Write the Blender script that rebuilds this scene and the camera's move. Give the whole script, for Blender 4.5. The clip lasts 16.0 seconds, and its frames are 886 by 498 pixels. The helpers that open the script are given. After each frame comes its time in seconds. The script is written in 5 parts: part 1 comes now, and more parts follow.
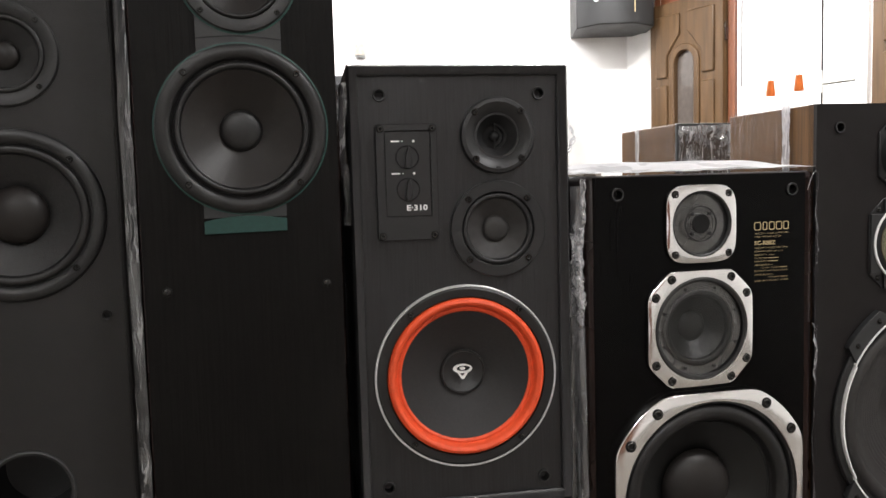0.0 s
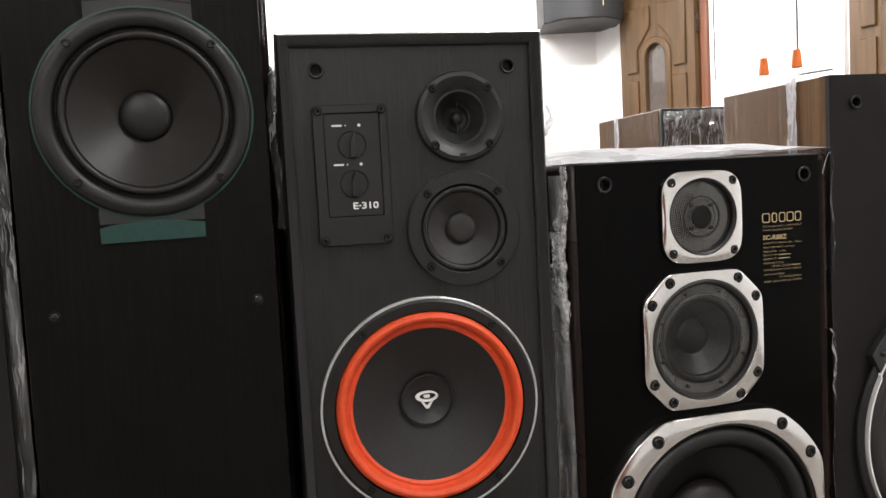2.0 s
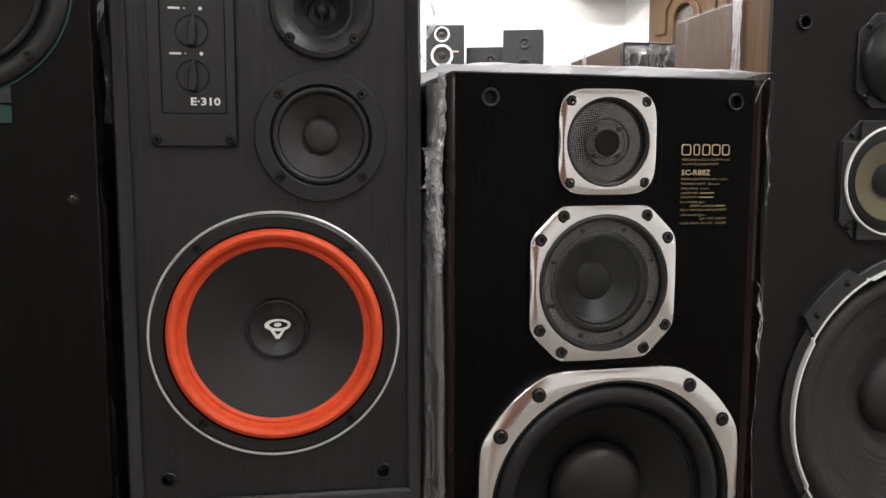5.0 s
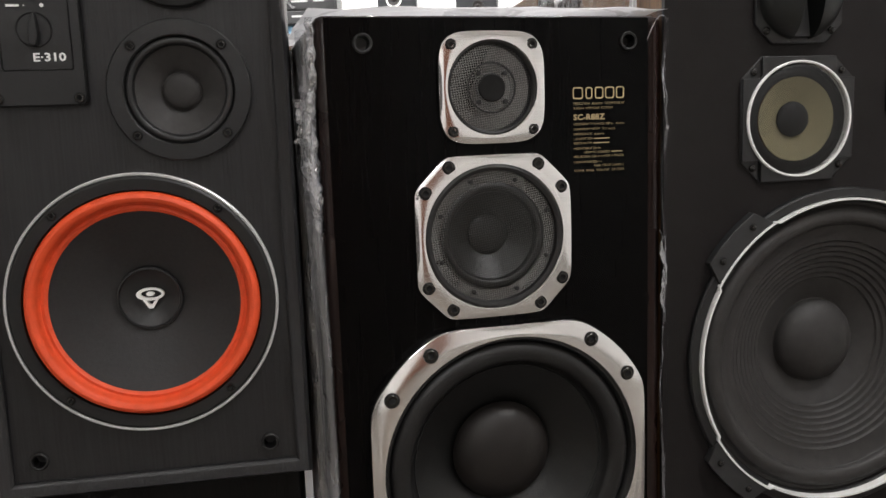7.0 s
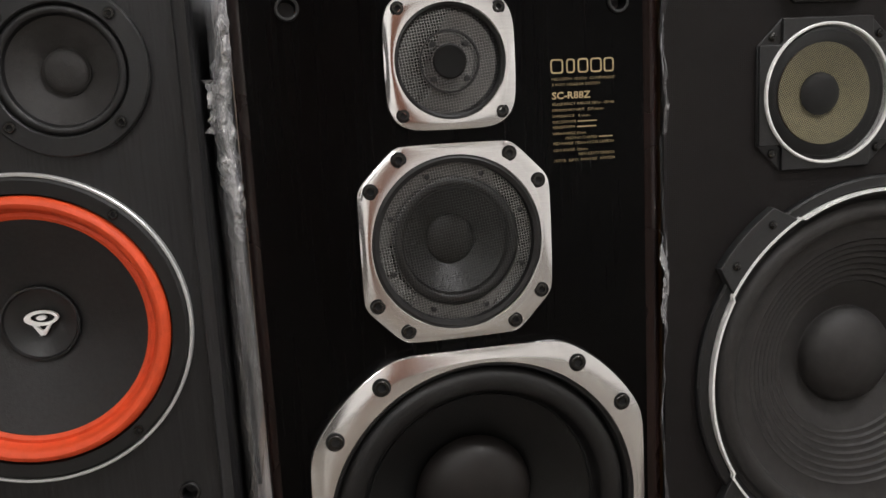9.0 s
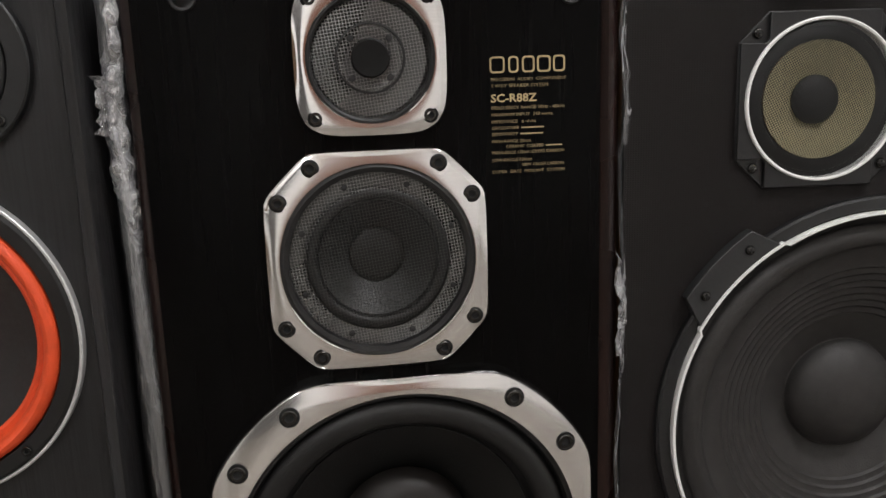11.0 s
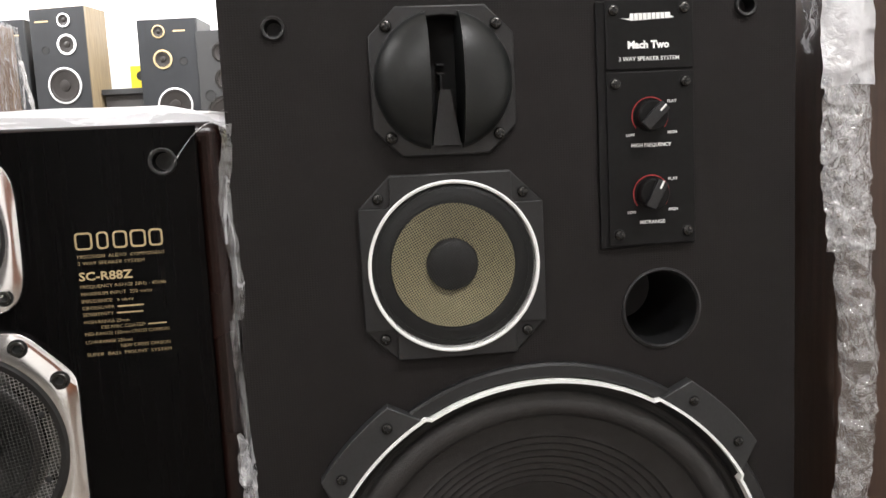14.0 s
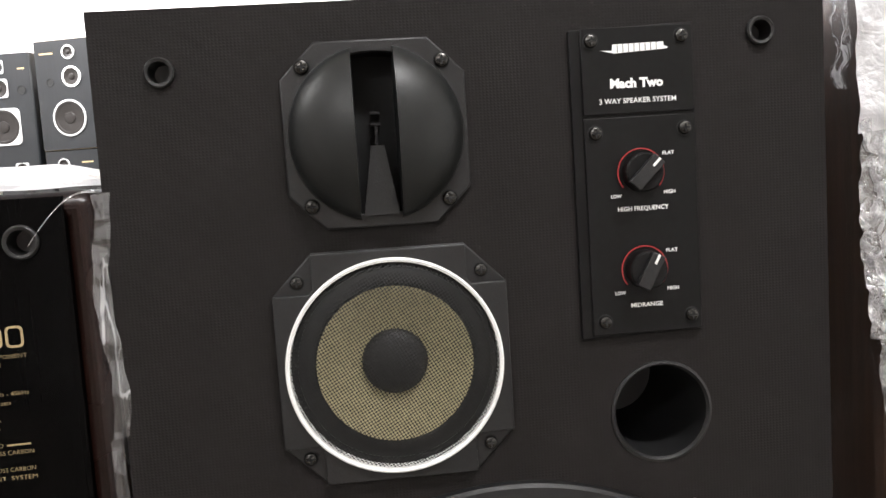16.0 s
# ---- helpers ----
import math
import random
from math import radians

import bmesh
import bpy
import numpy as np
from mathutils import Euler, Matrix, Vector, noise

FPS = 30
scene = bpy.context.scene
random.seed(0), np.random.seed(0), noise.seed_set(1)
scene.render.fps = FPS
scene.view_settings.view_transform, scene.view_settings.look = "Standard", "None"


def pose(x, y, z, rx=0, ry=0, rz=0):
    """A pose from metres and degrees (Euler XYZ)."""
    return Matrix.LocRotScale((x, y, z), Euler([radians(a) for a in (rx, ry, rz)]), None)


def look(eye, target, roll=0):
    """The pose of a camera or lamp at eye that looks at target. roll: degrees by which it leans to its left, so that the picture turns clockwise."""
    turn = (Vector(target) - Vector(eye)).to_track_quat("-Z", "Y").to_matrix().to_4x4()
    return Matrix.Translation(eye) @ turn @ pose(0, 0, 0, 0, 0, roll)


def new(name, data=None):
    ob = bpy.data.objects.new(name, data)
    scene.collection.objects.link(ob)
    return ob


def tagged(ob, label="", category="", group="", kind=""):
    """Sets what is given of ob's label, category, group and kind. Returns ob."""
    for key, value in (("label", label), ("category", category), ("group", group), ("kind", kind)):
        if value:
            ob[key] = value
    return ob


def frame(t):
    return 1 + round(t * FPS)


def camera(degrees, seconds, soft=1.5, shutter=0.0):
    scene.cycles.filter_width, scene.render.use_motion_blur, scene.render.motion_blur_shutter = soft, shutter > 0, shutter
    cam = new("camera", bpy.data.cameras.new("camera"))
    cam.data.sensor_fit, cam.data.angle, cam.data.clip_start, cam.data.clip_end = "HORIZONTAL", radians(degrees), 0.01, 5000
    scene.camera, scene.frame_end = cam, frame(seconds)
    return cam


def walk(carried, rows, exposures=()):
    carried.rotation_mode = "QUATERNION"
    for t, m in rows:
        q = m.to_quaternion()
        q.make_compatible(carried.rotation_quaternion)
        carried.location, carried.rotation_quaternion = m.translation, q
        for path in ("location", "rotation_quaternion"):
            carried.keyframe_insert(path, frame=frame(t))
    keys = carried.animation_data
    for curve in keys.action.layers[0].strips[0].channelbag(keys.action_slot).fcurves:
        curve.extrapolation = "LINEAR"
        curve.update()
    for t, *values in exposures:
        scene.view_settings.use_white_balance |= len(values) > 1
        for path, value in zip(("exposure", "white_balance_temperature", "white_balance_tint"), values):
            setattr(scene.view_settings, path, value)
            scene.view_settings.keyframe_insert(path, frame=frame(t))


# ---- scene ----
cam = camera(57.0, 16.0)
PATH = [
    (0, (0.029, 0.06, 1.013), (0.002, 2.053, 0.848), -1.6),
    (0.5, (0.032, 0.084, 1.005), (0.016, 2.079, 0.861), -1.7),
    (1, (0.047, 0.122, 1.007), (0.05, 2.116, 0.853), -1.6),
    (1.5, (0.061, 0.174, 1.002), (0.072, 2.168, 0.847), -2.0),
    (2, (0.046, 0.256, 0.994), (0.088, 2.25, 0.842), -3.0),
    (2.5, (0.017, 0.318, 0.984), (0.151, 2.309, 0.85), -3.6),
    (3, (0.028, 0.348, 0.98), (0.238, 2.332, 0.847), -3.4),
    (3.5, (0.071, 0.364, 0.985), (0.246, 2.352, 0.85), -2.8),
    (4, (0.128, 0.376, 0.959), (0.224, 2.368, 0.806), -2.6),
    (4.5, (0.191, 0.378, 0.947), (0.185, 2.368, 0.747), -1.1),
    (5, (0.253, 0.372, 0.921), (0.188, 2.358, 0.695), 0.1),
    (5.2, (0.274, 0.371, 0.911), (0.197, 2.355, 0.676), 0.0),
    (7.5, (0.378, 0.452, 0.895), (0.363, 2.429, 0.594), -2.4),
    (8, (0.402, 0.496, 0.893), (0.362, 2.472, 0.59), -2.8),
    (10.3, (0.467, 0.654, 0.908), (0.321, 2.609, 0.512), -2.2),
    (10.5, (0.486, 0.663, 0.912), (0.302, 2.613, 0.509), -2.0),
    (11, (0.539, 0.671, 0.92), (0.308, 2.615, 0.51), -1.9),
    (11.5, (0.607, 0.653, 0.923), (0.354, 2.595, 0.52), -2.1),
    (12, (0.667, 0.629, 0.933), (0.414, 2.577, 0.56), -2.4),
    (12.5, (0.696, 0.638, 0.944), (0.49, 2.597, 0.603), -3.2),
    (13, (0.74, 0.664, 0.949), (0.61, 2.633, 0.621), -3.1),
    (13.5, (0.787, 0.711, 0.964), (0.643, 2.685, 0.674), -2.9),
    (14, (0.828, 0.765, 0.984), (0.656, 2.743, 0.743), -2.8),
    (14.5, (0.852, 0.82, 0.997), (0.638, 2.797, 0.788), -2.8),
    (15, (0.881, 0.848, 1.017), (0.613, 2.819, 0.809), -2.7),
    (15.5, (0.877, 0.885, 1.018), (0.609, 2.857, 0.824), -3.5),
    (16, (0.872, 0.908, 1.011), (0.648, 2.886, 0.824), -3.7),
]
walk(cam, [(t, look(eye, target, roll)) for t, eye, target, roll in PATH], [(0, 0.10), (3, 0.03), (5, -0.10), (8, -0.12), (11, -0.10), (12, -0.08), (13, 0.02), (14.5, 0.50), (16, 0.56)])

# ---- world and lights ----
world = bpy.data.worlds.new("world")
scene.world = world
world.use_nodes = True
world.node_tree.nodes["Background"].inputs["Color"].default_value = (0.9, 0.95, 1.0, 1)
world.node_tree.nodes["Background"].inputs["Strength"].default_value = 0.15

CEILING = 2.9
# unseen ceiling lamps, added and weighted to light the row and back wall
LAMPS = [(-2.6, 4.2, 110), (-0.6, 4.2, 110), (0.9, 3.3, 85), (-1.6, 0.9, 26), (1.6, 0.5, 36), (0.0, -1.6, 24)]
for lx, ly, watts in LAMPS:
    lamp = bpy.data.lights.new("added_tube_light", "AREA")
    lamp.shape, lamp.size, lamp.size_y, lamp.energy = "RECTANGLE", 1.2, 0.16, watts
    lamp.color = (1.0, 0.985, 0.99)
    new("added_tube_light", lamp).matrix_world = pose(lx, ly, CEILING - 0.09)


# ---- materials ----
def material(name, colour, rough=0.5, metal=0.0, vary=0.25, scale=60.0, stretch=(1, 1, 1), bump=0.05, fine=0.0, fine_scale=900.0,
             coat=0.0, spec=0.5, second=None):
    """A surface with colour variation at a coarse scale, and relief at a coarse and a fine one."""
    m = bpy.data.materials.new(name)
    m.use_nodes = True
    n, l = m.node_tree.nodes, m.node_tree.links
    b = n["Principled BSDF"]
    b.inputs["Roughness"].default_value = rough
    b.inputs["Metallic"].default_value = metal
    b.inputs["Coat Weight"].default_value = coat
    b.inputs["Specular IOR Level"].default_value = spec
    at = n.new("ShaderNodeTexCoord")
    mp = n.new("ShaderNodeMapping")
    mp.inputs["Scale"].default_value = stretch
    l.new(at.outputs["Object"], mp.inputs["Vector"])
    big = n.new("ShaderNodeTexNoise")
    big.inputs["Scale"].default_value = scale
    big.inputs["Detail"].default_value = 5
    l.new(mp.outputs["Vector"], big.inputs["Vector"])
    ramp = n.new("ShaderNodeValToRGB")
    other = second or tuple(c * (1 - vary) for c in colour)
    ramp.color_ramp.elements[0].position, ramp.color_ramp.elements[1].position = 0.3, 0.7
    ramp.color_ramp.elements[0].color = (*other, 1)
    ramp.color_ramp.elements[1].color = (*(min(1, c * (1 + vary * 0.5)) for c in colour), 1)
    l.new(big.outputs["Fac"], ramp.inputs["Fac"])
    l.new(ramp.outputs["Color"], b.inputs["Base Color"])
    stain = n.new("ShaderNodeTexNoise")
    stain.inputs["Scale"].default_value = 9
    l.new(at.outputs["Object"], stain.inputs["Vector"])
    rr = n.new("ShaderNodeMapRange")
    rr.inputs["To Min"].default_value, rr.inputs["To Max"].default_value = max(0.02, rough - 0.1), min(1, rough + 0.1)
    l.new(stain.outputs["Fac"], rr.inputs["Value"])
    l.new(rr.outputs["Result"], b.inputs["Roughness"])
    last = None
    for weight, src in ((bump, big), (fine, None)):
        if weight <= 0:
            continue
        if src is None:
            src = n.new("ShaderNodeTexNoise")
            src.inputs["Scale"].default_value = fine_scale
            l.new(mp.outputs["Vector"], src.inputs["Vector"])
        bp = n.new("ShaderNodeBump")
        bp.inputs["Strength"].default_value = weight
        bp.inputs["Distance"].default_value = 0.002
        l.new(src.outputs["Fac"], bp.inputs["Height"])
        if last:
            l.new(last.outputs["Normal"], bp.inputs["Normal"])
        last = bp
    if last:
        l.new(last.outputs["Normal"], b.inputs["Normal"])
    return m


def mesh_cloth(name, colour, pitch, hole, rough=0.4, metal=0.6, randomness=0.0, metric="EUCLIDEAN", turn=28):
    """A fine woven or perforated screen with real see-through holes."""
    m = bpy.data.materials.new(name)
    m.use_nodes = True
    n, l = m.node_tree.nodes, m.node_tree.links
    b = n["Principled BSDF"]
    b.inputs["Base Color"].default_value = (*colour, 1)
    b.inputs["Roughness"].default_value = rough
    b.inputs["Metallic"].default_value = metal
    at = n.new("ShaderNodeTexCoord")
    mp = n.new("ShaderNodeMapping")
    mp.inputs["Rotation"].default_value = (0, radians(turn), 0)
    l.new(at.outputs["Object"], mp.inputs["Vector"])
    flat = n.new("ShaderNodeVectorMath")
    flat.operation = "MULTIPLY"
    flat.inputs[1].default_value = (1, 0, 1)
    l.new(mp.outputs["Vector"], flat.inputs[0])
    v = n.new("ShaderNodeTexVoronoi")
    v.inputs["Scale"].default_value = 1 / pitch
    v.inputs["Randomness"].default_value = randomness
    v.distance = metric
    l.new(flat.outputs["Vector"], v.inputs["Vector"])
    less = n.new("ShaderNodeMath")
    less.operation = "LESS_THAN"
    less.inputs[1].default_value = hole
    l.new(v.outputs["Distance"], less.inputs[0])
    clear = n.new("ShaderNodeBsdfTransparent")
    mix = n.new("ShaderNodeMixShader")
    l.new(less.outputs["Value"], mix.inputs["Fac"])
    l.new(b.outputs["BSDF"], mix.inputs[1])
    l.new(clear.outputs["BSDF"], mix.inputs[2])
    l.new(mix.outputs["Shader"], n["Material Output"].inputs["Surface"])
    return m


def film_material(name, milk=0.08, folds=0.7, gloss=0.12, scale=40.0, rough=0.12, bump=0.5, width=0.035, stretch=(1, 1, 0.14)):
    """Clear stretch film: see-through, a little milky, with thin bright fold lines and glints."""
    m = bpy.data.materials.new(name)
    m.use_nodes = True
    n, l = m.node_tree.nodes, m.node_tree.links
    n.remove(n["Principled BSDF"])
    at, mp = n.new("ShaderNodeTexCoord"), n.new("ShaderNodeMapping")
    mp.inputs["Scale"].default_value = stretch
    l.new(at.outputs["Object"], mp.inputs["Vector"])

    def ripple(k, detail):
        t = n.new("ShaderNodeTexNoise")
        t.inputs["Scale"].default_value, t.inputs["Detail"].default_value, t.inputs["Distortion"].default_value = scale * k, detail, 0.8
        l.new(mp.outputs["Vector"], t.inputs["Vector"])
        return t

    def math_node(op, a, b=None):
        q = n.new("ShaderNodeMath")
        q.operation = op
        for k, v in enumerate((a, b)):
            if isinstance(v, float):
                q.inputs[k].default_value = v
            elif v is not None:
                l.new(v, q.inputs[k])
        return q.outputs["Value"]

    big, small = ripple(1.0, 4), ripple(3.1, 3)
    lines = []
    for t, w in ((big, width), (small, width * 1.4)):
        ridge = n.new("ShaderNodeMapRange")
        ridge.interpolation_type = "SMOOTHSTEP"
        ridge.inputs["From Min"].default_value, ridge.inputs["From Max"].default_value = 0.0, w
        ridge.inputs["To Min"].default_value, ridge.inputs["To Max"].default_value = 1.0, 0.0
        l.new(math_node("ABSOLUTE", math_node("SUBTRACT", t.outputs["Fac"], 0.5)), ridge.inputs["Value"])
        lines.append(ridge.outputs["Result"])
    patch = n.new("ShaderNodeMapRange")
    patch.inputs["From Min"].default_value, patch.inputs["From Max"].default_value = 0.45, 0.65
    l.new(big.outputs["Fac"], patch.inputs["Value"])
    fine = math_node("MULTIPLY", lines[1], patch.outputs["Result"])
    fold = math_node("MULTIPLY", math_node("MAXIMUM", lines[0], fine), float(folds))
    cover = math_node("MINIMUM", math_node("ADD", math_node("MULTIPLY", patch.outputs["Result"], float(milk)), math_node("ADD", fold, float(milk))), 1.0)
    bp = n.new("ShaderNodeBump")
    bp.inputs["Strength"].default_value, bp.inputs["Distance"].default_value = bump, 0.006
    l.new(math_node("ADD", big.outputs["Fac"], math_node("MULTIPLY", small.outputs["Fac"], 0.4)), bp.inputs["Height"])
    clear, milky, shine = n.new("ShaderNodeBsdfTransparent"), n.new("ShaderNodeBsdfDiffuse"), n.new("ShaderNodeBsdfGlossy")
    clear.inputs["Color"].default_value = (0.95, 0.955, 0.97, 1)
    milky.inputs["Color"].default_value = (0.88, 0.88, 0.9, 1)
    shine.inputs["Roughness"].default_value = rough
    l.new(bp.outputs["Normal"], shine.inputs["Normal"])
    l.new(bp.outputs["Normal"], milky.inputs["Normal"])
    a, c = n.new("ShaderNodeMixShader"), n.new("ShaderNodeMixShader")
    l.new(cover, a.inputs["Fac"])
    l.new(clear.outputs["BSDF"], a.inputs[1])
    glow_through, both = n.new("ShaderNodeBsdfTranslucent"), n.new("ShaderNodeMixShader")
    glow_through.inputs["Color"].default_value = (0.88, 0.88, 0.9, 1)
    both.inputs["Fac"].default_value = 0.45
    l.new(milky.outputs["BSDF"], both.inputs[1])
    l.new(glow_through.outputs["BSDF"], both.inputs[2])
    l.new(both.outputs["Shader"], a.inputs[2])
    c.inputs["Fac"].default_value = gloss
    l.new(a.outputs["Shader"], c.inputs[1])
    l.new(shine.outputs["BSDF"], c.inputs[2])
    l.new(c.outputs["Shader"], n["Material Output"].inputs["Surface"])
    return m


GRAIN = (1, 1, 0.03)
ash = material("black_ash_vinyl", (0.0135, 0.0132, 0.0142), 0.38, scale=420, stretch=GRAIN, vary=0.45, bump=0.3, spec=0.5)
ash_soft = material("black_ash_matt", (0.0042, 0.0036, 0.0032), 0.46, scale=240, stretch=GRAIN, vary=0.6, bump=0.4, fine=0.15, fine_scale=700, spec=0.14)
charcoal = material("charcoal_vinyl", (0.0135, 0.0125, 0.0122), 0.5, scale=30, vary=0.12, bump=0.02, fine=0.35, fine_scale=700, spec=0.38)
weave = material("textured_vinyl", (0.0142, 0.0125, 0.0121), 0.6, scale=25, vary=0.08, bump=0.01, fine=0.22, fine_scale=950, spec=0.14)
wn, wl = weave.node_tree.nodes, weave.node_tree.links
w_at, w_mul, w_bump = wn.new("ShaderNodeTexCoord"), wn.new("ShaderNodeMath"), wn.new("ShaderNodeBump")
w_mul.operation = "MULTIPLY"
for k, way in enumerate(("X", "Z")):
    band = wn.new("ShaderNodeTexWave")
    band.bands_direction = way
    band.inputs["Scale"].default_value, band.inputs["Distortion"].default_value = (140, 165)[k], 0.4
    wl.new(w_at.outputs["Object"], band.inputs["Vector"])
    wl.new(band.outputs["Fac"], w_mul.inputs[k])
w_bump.inputs["Strength"].default_value, w_bump.inputs["Distance"].default_value = 0.16, 0.001
wl.new(w_mul.outputs["Value"], w_bump.inputs["Height"])
wl.new(w_bump.outputs["Normal"], wn["Principled BSDF"].inputs["Normal"])
gloss_black = material("satin_black_lacquer", (0.002, 0.0018, 0.0018), 0.22, scale=200, stretch=GRAIN, vary=0.2, bump=0.03, spec=0.07)
rosewood = material("dark_rosewood", (0.012, 0.0045, 0.0033), 0.28, scale=160, stretch=GRAIN, vary=0.6, bump=0.06, spec=0.3)
umber = material("matt_dark_brown_veneer", (0.011, 0.0055, 0.0042), 0.6, scale=160, stretch=GRAIN, vary=0.5, bump=0.06, spec=0.08)
walnut = material("walnut_veneer", (0.115, 0.054, 0.015), 0.45, scale=150, stretch=(1, 1, 0.04), vary=0.4, bump=0.08, spec=0.2)
tan_veneer = material("pale_tan_veneer", (0.20, 0.155, 0.095), 0.5, scale=120, stretch=(1, 1, 0.05), vary=0.3, bump=0.03)
walnut_dark = material("dark_walnut_veneer", (0.042, 0.022, 0.014), 0.38, scale=140, stretch=(1, 1, 0.04), vary=0.5, bump=0.06)
plastic = material("black_moulded_plastic", (0.011, 0.011, 0.0114), 0.42, scale=300, vary=0.15, bump=0.04, fine=0.1)
plastic_grey = material("dark_grey_plastic", (0.021, 0.0215, 0.022), 0.45, scale=300, vary=0.15, bump=0.03, fine=0.1)
panel_black = material("matt_black_panel", (0.0058, 0.0055, 0.0055), 0.5, scale=200, vary=0.15, bump=0.02, spec=0.2)
satin = material("satin_black_plastic", (0.0085, 0.0092, 0.0089), 0.42, scale=200, vary=0.1, bump=0.01, spec=0.4)
rubber = material("black_rubber", (0.0068, 0.0065, 0.0066), 0.45, scale=120, vary=0.2, bump=0.05)
paper = material("dark_paper_cone", (0.014, 0.0136, 0.014), 0.55, scale=260, vary=0.3, bump=0.15, fine=0.15)
paper_grey = material("grey_paper_cone", (0.023, 0.021, 0.02), 0.6, scale=90, vary=0.25, bump=0.12, fine=0.2)
poly = material("glossy_polypropylene", (0.0135, 0.0112, 0.0102), 0.46, scale=20, vary=0.2, bump=0.01, spec=0.35)
carbon = material("woven_carbon_cone", (0.0045, 0.0047, 0.0045), 0.4, scale=600, vary=0.5, bump=0.2)
orange = material("orange_foam_surround", (0.80, 0.085, 0.022), 0.55, scale=90, vary=0.12, bump=0.05, fine=0.1)
khaki = material("kraft_paper_cone", (0.38, 0.335, 0.195), 0.7, scale=200, vary=0.15, bump=0.08)
silver = material("silver_paint", (0.66, 0.66, 0.66), 0.35, metal=0.5, scale=200, vary=0.1, bump=0.03)
white_metal = material("white_enamel_ring", (0.85, 0.85, 0.83), 0.3, scale=200, vary=0.05, bump=0.01)
brushed = material("brushed_aluminium", (0.88, 0.87, 0.86), 0.13, metal=1.0, scale=90, stretch=(0.3, 1, 16), vary=0.10, bump=0.02)
turned = brushed.node_tree.nodes.new("ShaderNodeTangent")
turned.direction_type, turned.axis = "RADIAL", "Y"
brushed.node_tree.links.new(turned.outputs["Tangent"], brushed.node_tree.nodes["Principled BSDF"].inputs["Tangent"])
brushed.node_tree.nodes["Principled BSDF"].inputs["Anisotropic"].default_value = 0.55
b_at, b_noise, b_bump = (brushed.node_tree.nodes.new(k) for k in ("ShaderNodeTexCoord", "ShaderNodeTexNoise", "ShaderNodeBump"))
b_noise.inputs["Scale"].default_value, b_noise.inputs["Detail"].default_value = 9, 0.4
b_bump.inputs["Strength"].default_value, b_bump.inputs["Distance"].default_value = 0.22, 0.006
brushed.node_tree.links.new(b_at.outputs["Object"], b_noise.inputs["Vector"])
brushed.node_tree.links.new(b_noise.outputs["Fac"], b_bump.inputs["Height"])
brushed.node_tree.links.new(b_bump.outputs["Normal"], brushed.node_tree.nodes["Principled BSDF"].inputs["Normal"])
steel = material("blackened_steel", (0.055, 0.053, 0.05), 0.26, metal=0.9, scale=200, vary=0.2, bump=0.03)
horn_metal = material("satin_horn_metal", (0.13, 0.13, 0.127), 0.28, metal=1.0, scale=60, vary=0.25, bump=0.02)
steel_bright = material("zinc_screw", (0.22, 0.215, 0.21), 0.3, metal=1.0, scale=200, vary=0.2, bump=0.03)
# near-black that puts the shade of holes and recesses into the colour
shade_black = material("painted_hollow_shade", (0.006, 0.006, 0.006), 0.8, vary=0.1, bump=0)
teal = material("dark_teal_enamel", (0.007, 0.046, 0.037), 0.45, scale=200, vary=0.15, bump=0.02)
gold_ink = material("gold_print", (0.52, 0.40, 0.22), 0.4, metal=0.35, scale=300, vary=0.12, bump=0)
white_ink = material("white_print", (0.9, 0.9, 0.88), 0.5, scale=300, vary=0.05, bump=0)
red_ink = material("red_print", (0.34, 0.026, 0.026), 0.5, scale=300, vary=0.1, bump=0)
wall_paint = material("white_wall_paint", (0.86, 0.85, 0.835), 0.7, scale=8, vary=0.05, bump=0.03, fine=0.1, fine_scale=200)
grey_paint = material("grey_wall_paint", (0.05, 0.047, 0.044), 0.5, scale=8, vary=0.1, bump=0.03, fine=0.1, fine_scale=200)
white_wood = material("white_gloss_paint", (0.86, 0.85, 0.82), 0.4, scale=8, vary=0.04, bump=0.02)
door_wood = material("teak_door", (0.098, 0.056, 0.026), 0.4, scale=40, stretch=(1, 1, 0.06), vary=0.35, bump=0.05, spec=0.3)
door_frame_wood = material("reddish_hardwood", (0.165, 0.056, 0.024), 0.4, scale=40, stretch=(1, 1, 0.06), vary=0.35, bump=0.05)
tile = material("floor_tile", (0.21, 0.19, 0.165), 0.25, scale=3, vary=0.35, bump=0.02)
orange_plastic = material("orange_plastic", (0.85, 0.20, 0.03), 0.4, scale=100, vary=0.1, bump=0.02)
yellow_card = material("yellow_card", (0.80, 0.62, 0.03), 0.6, scale=40, vary=0.1, bump=0.02)
blue_card = material("pale_blue_card", (0.16, 0.30, 0.42), 0.6, scale=40, vary=0.12, bump=0.02)
grey_board = material("grey_board", (0.33, 0.33, 0.32), 0.6, scale=40, vary=0.15, bump=0.02)
shelf_wood = material("grey_laminate", (0.28, 0.25, 0.21), 0.5, scale=60, vary=0.2, bump=0.02)
blue_black = material("slate_vinyl", (0.0075, 0.0090, 0.0112), 0.45, scale=200, stretch=GRAIN, vary=0.3, bump=0.06)
film = film_material("stretch_film", 0.06, 0.5, 0.14, width=0.022)
film_thin = film_material("thin_stretch_film", 0.006, 0.10, 0.05, scale=30, width=0.018)
film_tube = film_material("slack_film", 0.17, 0.10, 0.14, scale=60, stretch=(1, 1, 0.2), width=0.01, rough=0.2, bump=0.35)
film_band = film_material("white_film_band", 0.5, 0.35, 0.2, scale=60, stretch=(1, 1, 0.2))
